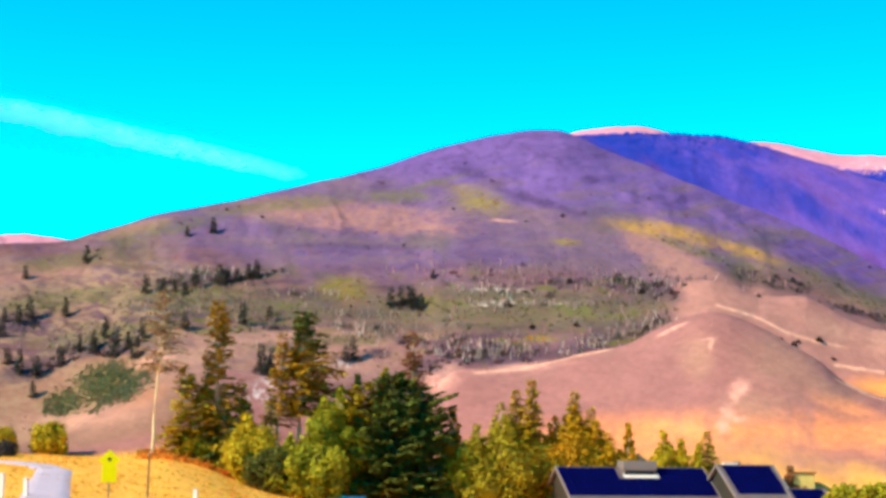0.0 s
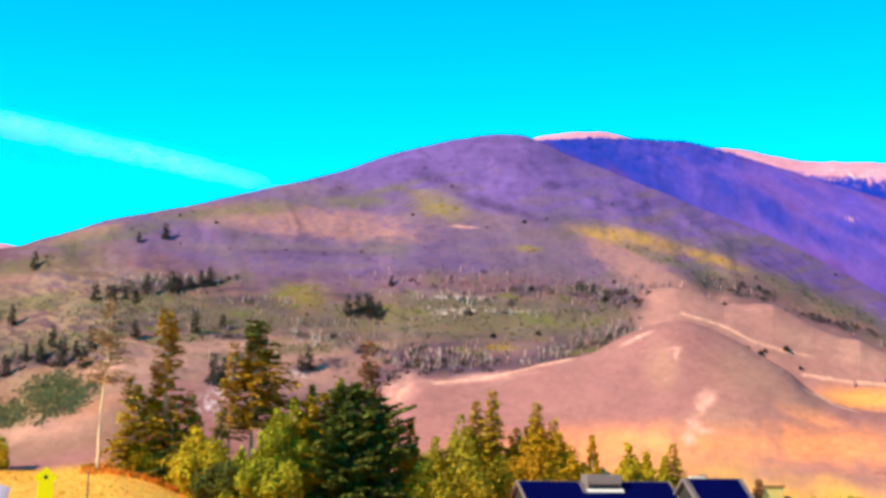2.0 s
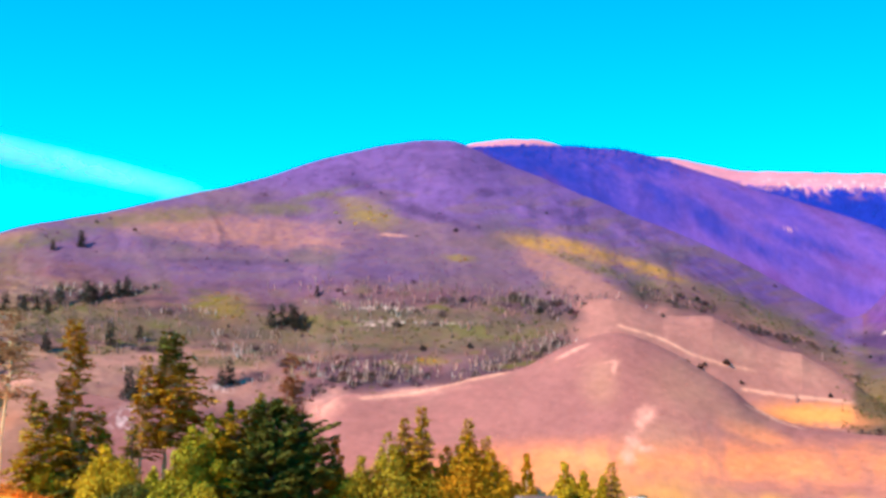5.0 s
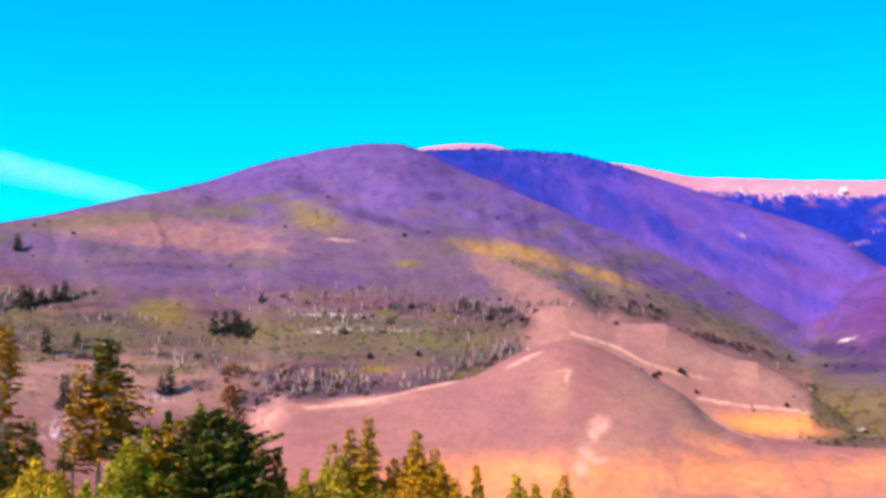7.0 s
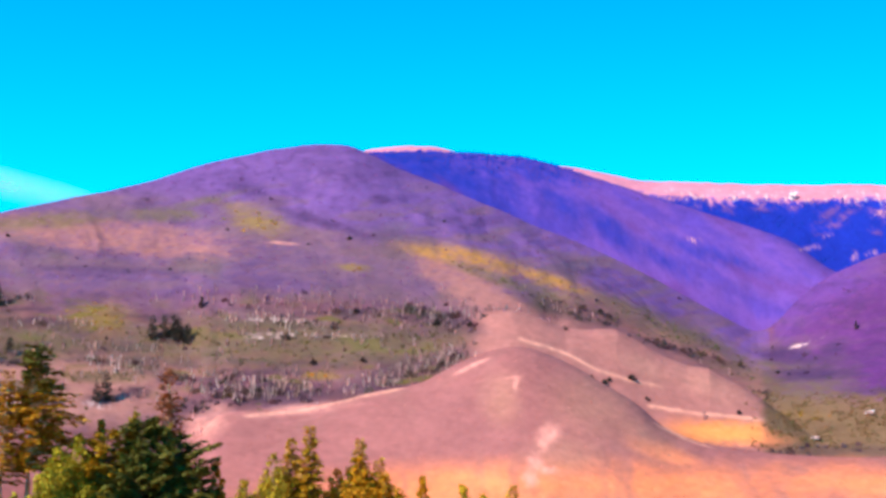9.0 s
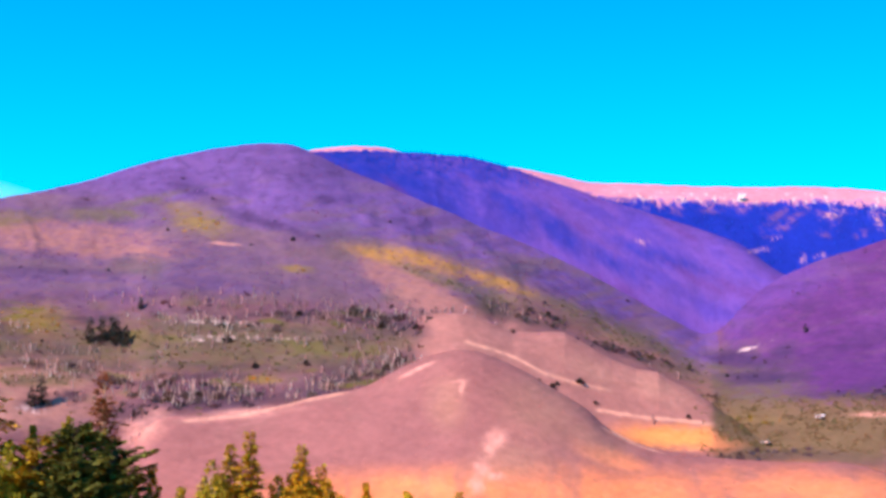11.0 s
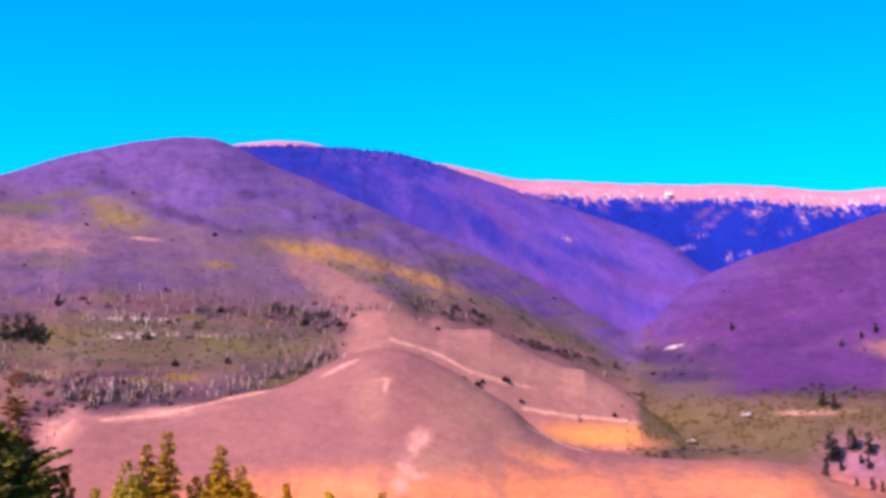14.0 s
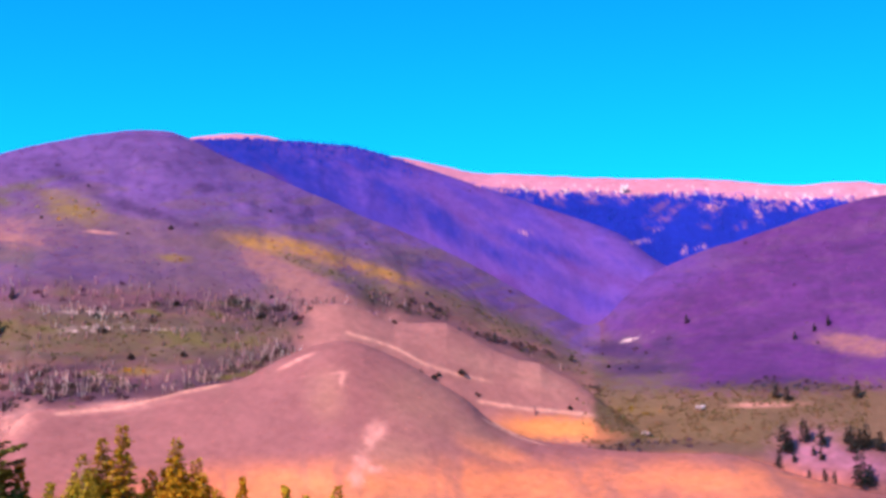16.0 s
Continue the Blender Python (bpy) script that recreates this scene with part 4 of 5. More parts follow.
    if tip_needles:
        high = np.array(mids)[:, 2] > h * (tip_from + 0.04 * r.normal(size=len(mids)))
        w = v.reshape(-1, 4, 3)[high].reshape(-1, 3)
        v = v.reshape(-1, 4, 3)[~high].reshape(-1, 3)
        part("crown_tip", quads_to_mesh("crown_tip", w, f[:high.sum()], tip_needles), None, tree, "dark dense top of the crown")
        f = f[:len(v) // 4]
    part("crown", quads_to_mesh("crown", v, f, needles), None, tree)
    return tree


def broadleaf(name, label, where, h, rad, foliage, bark=BARK_PALE, seed=1, count=3800, leaf=0.55, blobs=22, low=0.12, trunk=0.18, top=0.35):
    """A leafy tree: forked trunk and limbs, and leaves in uneven clouds about the limb ends."""
    rnd, r = random.Random(seed), np.random.default_rng(seed)
    tree = thing(name, label, "tree", where)
    bm = trunk_mesh(h, trunk, rnd, 0.015, 0.8)
    part("trunk", bm, bark, tree)
    limbs, centres, sizes = bmesh.new(), [], []
    blobs = int(blobs * 1.7)
    for q in range(blobs):
        u = low + (1 - low) * (q + rnd.random()) / blobs
        width = rad * (0.55 + 0.45 * math.sin(min(1, u / (1 - top)) * math.pi / 2)) * (1 - smooth(1 - top, 1.08, u) * 0.93)
        a = q * 2.4 + rnd.uniform(-0.5, 0.5)
        c = Vector((math.cos(a), math.sin(a), 0)) * width * rnd.uniform(0.25, 0.88) + Vector((0, 0, u * h * 0.96))
        tube(limbs, [Vector((0, 0, max(0.1, c.z - 0.25 * h))), Vector((c.x * 0.5, c.y * 0.5, c.z - 0.08 * h)), c], [0.07, 0.045, 0.02], 4)
        centres.append(c)
        sizes.append(max(0.45, width * rnd.uniform(0.16, 0.46)))
    tagged(part("branchwork", limbs, bark, tree), kind="stuff")
    count = int(count * 1.4)
    pick = r.choice(blobs, count, p=np.array(sizes) ** 2 / (np.array(sizes) ** 2).sum())
    d = r.normal(size=(count, 3))
    d /= np.linalg.norm(d, axis=1, keepdims=True)
    mid = np.array(centres)[pick] + d * (np.array(sizes)[pick] * r.uniform(0.1, 1.45, count) ** 0.75)[:, None] * np.array([1, 1, 1.35])
    mid[:, 2] = np.maximum(mid[:, 2], 0.15)
    way = r.normal(size=(count, 3))
    way -= 0.8 * d * (way * d).sum(1, keepdims=True)
    way /= np.linalg.norm(way, axis=1, keepdims=True)
    size = leaf * r.uniform(0.5, 1.5, count)
    v, f = sprays(mid, way, size, size * 0.42, d + r.normal(0, 0.45, (count, 3)), r)
    part("crown", quads_to_mesh("crown", v, f, foliage), None, tree)
    return tree


def raised(az, r, top):
    """The foot of a tree whose tip stands at a height, and how tall it is."""
    p = spot(az, r)
    return p, top - p.z


def fir(label, az, r, top, rad, needles, name="conifer", **more):
    p, h = raised(az, r, top)
    return conifer(name, label, p, h, rad, needles, **more)


def leafy(label, az, r, top, rad, foliage, name="aspen_tree", taper=0.35, **more):
    p, h = raised(az, r, top)
    return broadleaf(name, label, p, h, rad, foliage, top=taper, **more)


# the belt of trees below the slope
PINE = dict(name="pine_tree", bark=BARK_PALE, ragged=0.38)
fir("tall golden-green pine with a ragged narrow crown", -15.35, 290, 32.0, 5.6, NEEDLE_GOLD, seed=3, bare=0.16, dense=1.5, trunk=0.45, spray=1.15, name="pine_tree", bark=BARK_PALE, ragged=0.4,
    profile=[(0, 0.6), (0.25, 0.8), (0.46, 0.7), (0.58, 0.42), (0.85, 0.34), (0.95, 0.2), (1, 0.06)])
fir("gold-green pine beside a taller one", -16.6, 286, 18.4, 5.8, NEEDLE_OLIVE, seed=4, bare=0.02, dense=1.7, shape=1.0, spray=1.2, **PINE)
fir("olive pine with dark gaps in its crown", -14.45, 292, 16.0, 5.2, NEEDLE_OLIVE, seed=5, gaps=0.15, dense=1.5, shape=1.0, spray=1.2, **PINE)
fir("tall dark-topped pine with a pale bare lower trunk", -12.05, 292, 30.4, 5.6, NEEDLE_GOLD, seed=6, bare=0.42, dense=1.5, trunk=0.62, spray=1.2, droop=0.3, name="pine_tree", bark=BARK_PALE, ragged=0.5,
    profile=[(0.42, 0.5), (0.52, 0.8), (0.65, 0.95), (0.75, 0.65), (0.82, 0.4), (0.95, 0.28), (1, 0.08)], bias=0.4, tip_needles=NEEDLE_DARK, tip_from=0.8)
fir("leaning pine against a taller trunk, pale stem", -13.0, 290, 25.6, 2.6, NEEDLE_GOLD, seed=95, bare=0.4, dense=0.9, trunk=0.4, spray=1.1, name="pine_tree", bark=BARK_PALE, ragged=0.5, lean=(2.2, 0))
fir("dense gold-green pine in the middle of the group", -15.9, 288, 14.8, 5.0, NEEDLE_OLIVE, seed=61, gaps=0.1, dense=1.4, shape=0.9, spray=1.2, **PINE)
fir("short dark pine beneath taller pines", -15.1, 284, 9.5, 4.4, NEEDLE_DARK, seed=62, gaps=0.1, dense=1.6, spray=1.1, **PINE)
fir("narrow dark dead pine with few needles", -13.25, 278, 13.5, 1.9, NEEDLE_DARK, name="pine_tree", bark=BARK, seed=63, gaps=0.3, dense=1.3, spray=0.8, trunk=0.45)
fir("olive pine behind green cottonwoods", -11.2, 296, 18.0, 4.0, NEEDLE_OLIVE, seed=71, gaps=0.2, dense=1.5, spray=1.1, **PINE)
fir("dead leaning pine, pale trunk, thin faded crown", -17.9, 284, 33.0, 4.8, NEEDLE_FADED, seed=44, bare=0.5, gaps=0.4, dense=1.2, shape=0.5, trunk=0.36, spray=0.6, lean=(3.9, 0), **PINE)
leafy("bright lime green aspen at the edge of golden grass", -14.2, 277, 9.0, 6.2, LEAF_LIME, seed=7, count=8600, taper=0.6)
leafy("bright green bushy cottonwood", -11.05, 276, 12.6, 6.0, LEAF_GREEN, "cottonwood", seed=8, count=10500, taper=0.5)
leafy("green cottonwood beside the dark spruce", -10.4, 284, 15.6, 6.6, LEAF_GREEN, "cottonwood", seed=9, count=10500, taper=0.55)
leafy("low lime green willow bush", -12.5, 272, 4.6, 4.4, LEAF_GREEN, "willow_bush", seed=19, blobs=18, count=6000, taper=0.6)
leafy("lime green willow bush at the meadow's edge", -14.15, 262, 3.4, 4.6, LEAF_LIME, "willow_bush", seed=82, blobs=16, count=4600)
leafy("dark green willow bush in the shade of pines", -13.35, 257, 1.4, 4.4, LEAF_SHADE, "willow_bush", seed=79, blobs=16, count=4600)
leafy("green willow bush below the cottonwoods", -12.4, 255, 1.8, 4.8, LEAF_GREEN, "willow_bush", seed=80, blobs=16, count=4800)
leafy("dense green willow bush before the cottonwoods", -11.4, 255, 2.6, 5.0, LEAF_GREEN, "willow_bush", seed=83, blobs=16, count=4800)
leafy("low yellow-green willow bush beneath the pines", -16.3, 288, 5.2, 4.2, LEAF_LIME, "willow_bush", seed=73, blobs=14, count=3600)
SPRUCE = dict(name="spruce_tree", bare=0.02, trunk=0.5, droop=-0.12, spray=1.25, lobed=True, domed=True, ragged=0.3)
fir("tall dense dark green spruce with layered boughs", -8.3, 288, 17.2, 8.8, NEEDLE_DARK, seed=10, dense=1.7, shape=0.62, **SPRUCE)
fir("dense olive spruce grown into its darker neighbour", -9.5, 287, 15.0, 7.2, NEEDLE_OLIVE, seed=35, dense=1.4, shape=0.7, **SPRUCE)
fir("dense dark spruce on the sunless side", -7.2, 287, 14.2, 7.0, NEEDLE_DARK, seed=36, dense=1.5, shape=0.62, **SPRUCE)
fir("broad low dark spruce in front of the stand", -8.4, 280, 10.5, 8.6, NEEDLE_DARK, seed=37, dense=1.6, shape=0.6, **SPRUCE)
fir("low dark spruce skirting the stand", -6.7, 283, 8.8, 6.4, NEEDLE_DARK, seed=38, dense=1.6, shape=0.6, **SPRUCE)
leafy("olive yellow aspen rising behind the spruce", -9.7, 298, 18.6, 4.2, LEAF_OLIVE, seed=74, count=7000, taper=0.6)
leafy("yellow-green aspen behind the dark spruce", -8.6, 300, 20.2, 5.0, LEAF_OLIVE, seed=75, count=7000, taper=0.6)
leafy("olive aspen behind the dark spruce", -7.4, 298, 18.0, 4.6, LEAF_OLIVE, seed=76, count=6500, taper=0.6)
fir("rust-brown dying pine behind the dark spruce", -7.5, 302, 27.4, 3.8, NEEDLE_RED, seed=11, bare=0.3, gaps=0.35, dense=1.3, shape=0.6, trunk=0.25, spray=1.0, **PINE)
leafy("slim yellowing aspen beside the spruce", -5.85, 292, 11.6, 4.4, LEAF_GOLD, seed=12, count=4860, blobs=16, taper=0.7)
leafy("low green willow bush between the trees", -5.4, 284, 4.2, 4.2, LEAF_GREEN, "willow_bush", seed=64, count=3600, blobs=12)
leafy("green and yellow aspen in the tree belt", -3.9, 288, 12.6, 8.7, LEAF_OLIVE, seed=13, count=8775, taper=0.6)
leafy("green aspen with lower dark gaps", -4.9, 284, 7.6, 6.0, LEAF_OLIVE, seed=14, count=7425, taper=0.7)
fir("slender olive spruce standing above aspens", -2.66, 292, 16.6, 5.6, NEEDLE_OLIVE, "spruce_tree", seed=15, dense=1.8, spray=1.0, shape=1.0)
fir("short olive spruce among aspens", -3.3, 294, 14.6, 5.6, NEEDLE_OLIVE, "spruce_tree", seed=26, dense=1.8, spray=1.0, shape=1.0)
leafy("golden orange aspen in full autumn colour", -1.7, 300, 9.8, 7.1, LEAF_ORANGE, seed=17, count=7425, taper=0.6)
leafy("golden yellow aspen rising to a point", -0.95, 302, 12.4, 7.6, LEAF_GOLD, seed=77, count=8100, taper=0.65)
leafy("yellow aspen behind the solar roof", -0.1, 303, 9.4, 6.6, LEAF_GOLD, seed=18, count=7425, taper=0.65)
leafy("lime green aspen behind the solar roof", -2.75, 297, 9.2, 7.6, LEAF_GOLD, seed=27, count=7425, taper=0.6)
fir("pointed olive spruce amid golden aspens", -0.95, 304, 14.8, 5.2, NEEDLE_OLIVE, "spruce_tree", seed=20, dense=1.8, spray=1.0, shape=1.0)
fir("small pointed spruce amid golden aspens", -0.3, 305, 11.4, 4.4, NEEDLE_OLIVE, "spruce_tree", seed=21, dense=1.8, spray=1.0, shape=1.0)
leafy("small yellow aspen sapling behind the roof", 1.2, 306, 8.6, 4.0, LEAF_GOLD, seed=22, count=4050, blobs=14, taper=0.9)
leafy("small green aspen behind the roof", 2.6, 306, 7.0, 4.7, LEAF_LIME, seed=23, count=4320, blobs=14, taper=0.9)
leafy("small green aspen with a thin top", 3.3, 308, 5.0, 3.7, LEAF_LIME, seed=28, count=3510, blobs=14, taper=0.9)
fir("small rust-brown pointed spruce behind the roof", 4.3, 308, 6.6, 3.0, NEEDLE_OLIVE, "spruce_tree", seed=24, dense=1.8, spray=0.9, shape=1.0)
leafy("low yellow-green sapling beside the pointed spruce", 3.95, 306, 3.6, 2.8, LEAF_LIME, "aspen_tree", seed=78, count=2430, blobs=10, taper=0.9)
leafy("green willow bush beside the house", 9.6, 280, -4.4, 3.6, LEAF_GREEN, "willow_bush", seed=29, count=4000, blobs=12)
leafy("green willow bush at the yard's end", 11.0, 279, -4.0, 4.0, LEAF_GREEN, "willow_bush", seed=30, count=4000, blobs=12)
leafy("small rusty shrub beyond the roof", 7.55, 301, -1.0, 1.5, NEEDLE_RED, "shrub", seed=31, count=1300, blobs=8)
leafy("round green-yellow bush beside the road", -21.75, 300, 7.2, 4.2, LEAF_LIME, "roadside_bush", seed=32, count=5200, blobs=16, taper=0.5)
leafy("yellowing roadside bush in dry grass", -23.6, 300, 5.4, 3.6, LEAF_LIME, "roadside_bush", seed=33, count=3200, blobs=12)
leafy("low dark shrub on the road bank", -23.7, 282, 1.6, 3.4, LEAF_DARK, "shrub", seed=34, count=2600, blobs=10)

# single conifers on the mountainside
SPRUCES = [(-19.87, 7.67), (-22.1, 7.0), (-17.7, 6.6), (-17.05, 6.65), (-16.2, 6.6), (-15.8, 6.9), (-14.85, 7.0), (-14.6, 7.1), (-14.2, 7.16), (-13.75, 7.28), (-13.45, 7.3),
           (-7.8, 6.3), (-7.5, 6.3), (-7.0, 6.1), (-10.0, 4.1), (-13.3, 3.5), (-13.1, 3.2), (-8.2, 6.2), (-22.9, 5.35), (-22.35, 5.3),
           (-21.95, 5.5), (-20.2, 4.27), (-19.67, 4.28), (-18.92, 4.1), (-18.16, 4.1), (-20.9, 3.7), (-21.75, 3.3), (-22.4, 3.35), (-21.9, 2.5)]
MORE_SPRUCES = [(-14.0, 5.5), (-16.25, 5.25), (-16.6, 6.75), (-12.95, 5.7), (-20.65, 5.6), (-19.25, 4.83), (-9.7, 4.2), (-12.9, 3.6), (-7.3, 6.2), (-17.86, 4.76), (-18.4, 4.5),
                (-22.8, 3.75), (-23.0, 4.8), (-15.1, 9.0), (-16.1, 8.85)]
models = []
for q in range(3):
    rnd = random.Random(50 + q)
    tree = conifer("slope_spruce", "small dark blue-green spruce on the open slope", (0, 0, -500), 7.0, 1.75, NEEDLE_FAR, seed=60 + q, dense=1.9, spray=0.8, gaps=0.2, shape=0.75)
    tagged(tree, group="spruces on the slope")
    models.append(tree)
PALE_BANK = [(19.12, 2.08, 6.1), (19.3, 2.1, 4.3), (19.81, 2.4, 5.0), (20.35, 2.3, 4.7), (18.89, 1.4, 3.6), (19.42, 1.76, 2.2), (20.06, 1.97, 2.2), (20.3, 1.8, 2.6),
             (20.34, 1.0, 2.9), (20.64, 0.92, 2.2), (19.84, 1.1, 1.9), (21.3, 2.1, 4.7), (21.55, 2.15, 4.3), (21.8, 2.15, 5.0), (22.2, 2.1, 4.7), (21.5, 0.9, 6.5), (21.8, 0.9, 4.3),
             (21.16, 2.3, 3.6), (18.97, 3.9, 3.5), (19.33, 3.8, 3.5), (21.6, 3.83, 4.0), (16.18, 6.45, 2.8), (20.38, 6.05, 2.2), (20.84, 6.2, 2.6), (19.72, 5.8, 2.0), (-6.55, 7.4, 3.6)]
for q, (az, el, tall) in enumerate([(a, e, 0) for a, e in SPRUCES + MORE_SPRUCES] + PALE_BANK):
    rnd = random.Random(q)
    p = on_slope(az, el - 0.1)
    m = models[q % 3]
    size = tall / 5.5 if tall else rnd.uniform(0.75, 1.25)
    g = float(shrink(p.x, p.y))
    t = copy_thing(m, pose(p.x * g, p.y * g, (p.z - 0.2) * g, 0, 0, rnd.uniform(0, 360)))
    t.scale = (size * g, size * g, size * g * rnd.uniform(0.9, 1.25))
SHRUBS = [(7.08, 4.79, 1.0), (7.54, 4.62, 1.2), (7.70, 4.74, 0.8), (8.48, 4.77, 1.5), (8.99, 4.05, 0.8), (12.12, 3.54, 0.9), (7.47, 7.13, 1.3), (-2.62, 5.34, 1.3),
          (-0.89, 5.47, 1.1), (2.89, 6.67, 1.5), (1.71, 6.76, 1.5), (-1.14, 7.19, 1.4), (13.50, 4.93, 1.0), (6.21, 6.54, 0.8), (-3.54, 6.23, 0.7), (-9.76, 6.15, 0.7),
          (-1.40, 9.72, 1.0), (-5.72, 10.00, 0.9), (-14.58, 9.77, 0.9), (-13.21, 9.57, 1.2), (-2.85, 9.55, 0.6), (1.98, 10.36, 0.7)]
bush = broadleaf("slope_shrub", "dark rounded shrub on the open slope", (0, 0, -500), 4.4, 2.2, LEAF_DARK, BARK, seed=90, count=700, leaf=0.8, blobs=9, low=0.1, top=0.7)
tagged(bush, category="shrub", group="shrubs on the slope")
models.append(bush)
for q, (az, el, size) in enumerate(SHRUBS):
    p = on_slope(az, el)
    g = float(shrink(p.x, p.y)) * size * 0.28
    t = copy_thing(bush, pose(*(p * float(shrink(p.x, p.y))), 0, 0, 77 * q))
    t.scale = (g * 1.3, g * 1.3, g * (0.7 + 0.4 * (q * 0.37 % 1)))
for tree in models:
    for o in list(tree.children_recursive) + [tree]:
        bpy.data.objects.remove(o)


# ---------------------------------------------------------------- houses and roadside
def box(bm, lo, hi, bevel=0.0):
    made = bmesh.ops.create_cube(bm, size=1)["verts"]
    lo, hi = Vector(lo), Vector(hi)
    for v in made:
        v.co = Vector(((lo[k] + hi[k]) / 2 + v.co[k] * (hi[k] - lo[k])) for k in range(3))
    if bevel:
        edges = list({e for v in made for e in v.link_edges})
        bmesh.ops.bevel(bm, geom=edges, offset=bevel, segments=2, affect="EDGES")


def slab(bm, corners, thick):
    """A sloping board from four corners, thick downwards."""
    top = [bm.verts.new(c) for c in corners]
    low = [bm.verts.new(Vector(c) - Vector((0, 0, thick))) for c in corners]
    bm.faces.new(top), bm.faces.new(low[::-1])
    for q in range(4):
        bm.faces.new((top[q], low[q], low[(q + 1) % 4], top[(q + 1) % 4]))


panel_bm = bmesh.new()
box(panel_bm, (-0.845, -0.94, 0), (0.845, 0.94, 0.06), 0.015)
PANEL_MESH = bpy.data.meshes.new("panel")
panel_bm.to_mesh(PANEL_MESH)
panel_bm.free()
PANEL_MESH.materials.append(PANEL)


def solar_house(label, where, turn, length, run, drop, ground_z, dormer=None, vent=None):
    """A gabled house whose sunny roof slope is covered with solar panels; the ridge runs along local x at z 0."""
    house = thing("house", label, "house", where, turn)
    base = ground_z - where[2] - 0.5
    bm = bmesh.new()
    box(bm, (0.5, -run + 0.7, base), (length - 0.5, run - 0.7, -drop + 0.35))
    part("wall", bm, SIDING, house)
    for x in (0.5, length - 0.7):
        bm = bmesh.new()
        a = [bm.verts.new(v) for v in ((x, -run + 0.7, -drop + 0.35), (x, run - 0.7, -drop + 0.35), (x, 0, -0.35))]
        b = [bm.verts.new(v.co + Vector((0.2, 0, 0))) for v in a]
        bm.faces.new(a), bm.faces.new(b[::-1])
        for q in range(3):
            bm.faces.new((a[q], b[q], b[(q + 1) % 3], a[(q + 1) % 3]))
        part("gable", bm, SIDING, house)
    bm = bmesh.new()
    slab(bm, [(0, -run, -drop), (length, -run, -drop), (length, 0, 0), (0, 0, 0)], 0.22)
    slab(bm, [(0, 0.01, 0), (length, 0.01, 0), (length, run, -drop), (0, run, -drop)], 0.22)
    roof = part("roof", bm, SHINGLE, house, "grey shingled roof under solar panels")
    for x in (0, length):
        bm = bmesh.new()
        s = -0.34 if x == 0 else 0.02
        slab(bm, [(x + s, -run - 0.2, -drop + 0.02), (x + s + 0.32, -run - 0.2, -drop + 0.02), (x + s + 0.32, 0, 0.16), (x + s, 0, 0.16)], 0.5)
        slab(bm, [(x + s, 0.01, 0.16), (x + s + 0.32, 0.01, 0.16), (x + s + 0.32, run + 0.2, -drop + 0.02), (x + s, run + 0.2, -drop + 0.02)], 0.5)
        part("bargeboard", bm, FASCIA, house, "pale rake board")
    bm = bmesh.new()
    box(bm, (0, -run - 0.3, -drop - 0.35), (length, -run - 0.02, -drop + 0.08), 0.03)
    part("gutter", bm, FASCIA, house, "pale eaves gutter")
    bm = bmesh.new()
    box(bm, (0, -0.2, -0.02), (length, 0.2, 0.12), 0.04)
    part("ridge_cap", bm, FASCIA, house)
    slope = math.atan2(drop, run)
    along_slope = math.hypot(run, drop)
    nx, ny = int((length - 0.2) / 1.70), int((along_slope - 0.4) / 1.92)
    for q in range(nx):
        for s in range(ny):
            cx, d = length / 2 + (q + 0.5 - nx / 2) * 1.72, 0.3 + (s + 0.5) * 1.92
            if dormer and dormer[0] - 0.9 < cx < dormer[1] + 0.9 and d < dormer[2] + 1.0:
                continue
            o = part("solar_panel", PANEL_MESH, None, roof)
            o.matrix_local = pose(cx, -d * math.cos(slope), -d * math.sin(slope), math.degrees(slope), 0, 0) @ pose(0, 0, 0.1)
    if dormer:
        x0, x1, d = dormer
        y, z = -d * math.cos(slope), -d * math.sin(slope)
        bm = bmesh.new()
        box(bm, (x0, y, z - 0.4), (x1, 0.6, -0.5), 0.03)
        box(bm, (x0 - 0.2, y - 0.5, -0.5), (x1 + 0.2, 0.8, 1.35), 0.06)
        part("dormer", bm, FASCIA, house, "flat grey boxed dormer on the ridge")
        bm = bmesh.new()
        box(bm, (x0 + 0.3, y - 0.03, z + 0.1), (x1 - 0.3, y - 0.003, -0.7))
        part("dormer_window", bm, GLASS_DARK, house)
        bm = bmesh.new()
        e = d + 0.9
        slab(bm, [(x0 - 0.2, -e * math.cos(slope), -e * math.sin(slope) + 0.25), (x1 + 0.6, -e * math.cos(slope), -e * math.sin(slope) + 0.25),
                  (x1 + 0.6, y, z + 0.3), (x0 - 0.2, y, z + 0.3)], 0.12)
        part("flashing", bm, POST_PAINT, house, "white flashing below the dormer")
    if vent:
        bm = bmesh.new()
        box(bm, (vent[0], -0.5, 0), (vent[1], 0.5, 0.5), 0.08)
        part("roof_vent", bm, POST_PAINT, house, "white ridge vent")
    for q in range(int(length / 3.2)):
        x = 1.6 + q * 3.2
        win = bmesh.new()
        box(win, (x, -run + 0.60, base + 2.2), (x + 1.3, -run + 0.697, base + 3.6), 0.02)
        w = part("window", win, POST_PAINT, house)
        pane = bmesh.new()
        box(pane, (x + 0.1, -run + 0.58, base + 2.3), (x + 1.2, -run + 0.597, base + 3.5))
        part("pane", pane, GLASS_DARK, w)
    return house


solar_house("long gabled house with dark blue solar panels", (-8.2, 280, -1.2), 20, 30.8, 9.5, 6.4, -11.0, (13.2, 19.8, 3.0))
solar_house("gabled house wing with solar panels and pale rake boards", (23.4, 284, -0.6), 20, 11.9, 9.0, 6.2, -11.2, None, (1.2, 4.4))
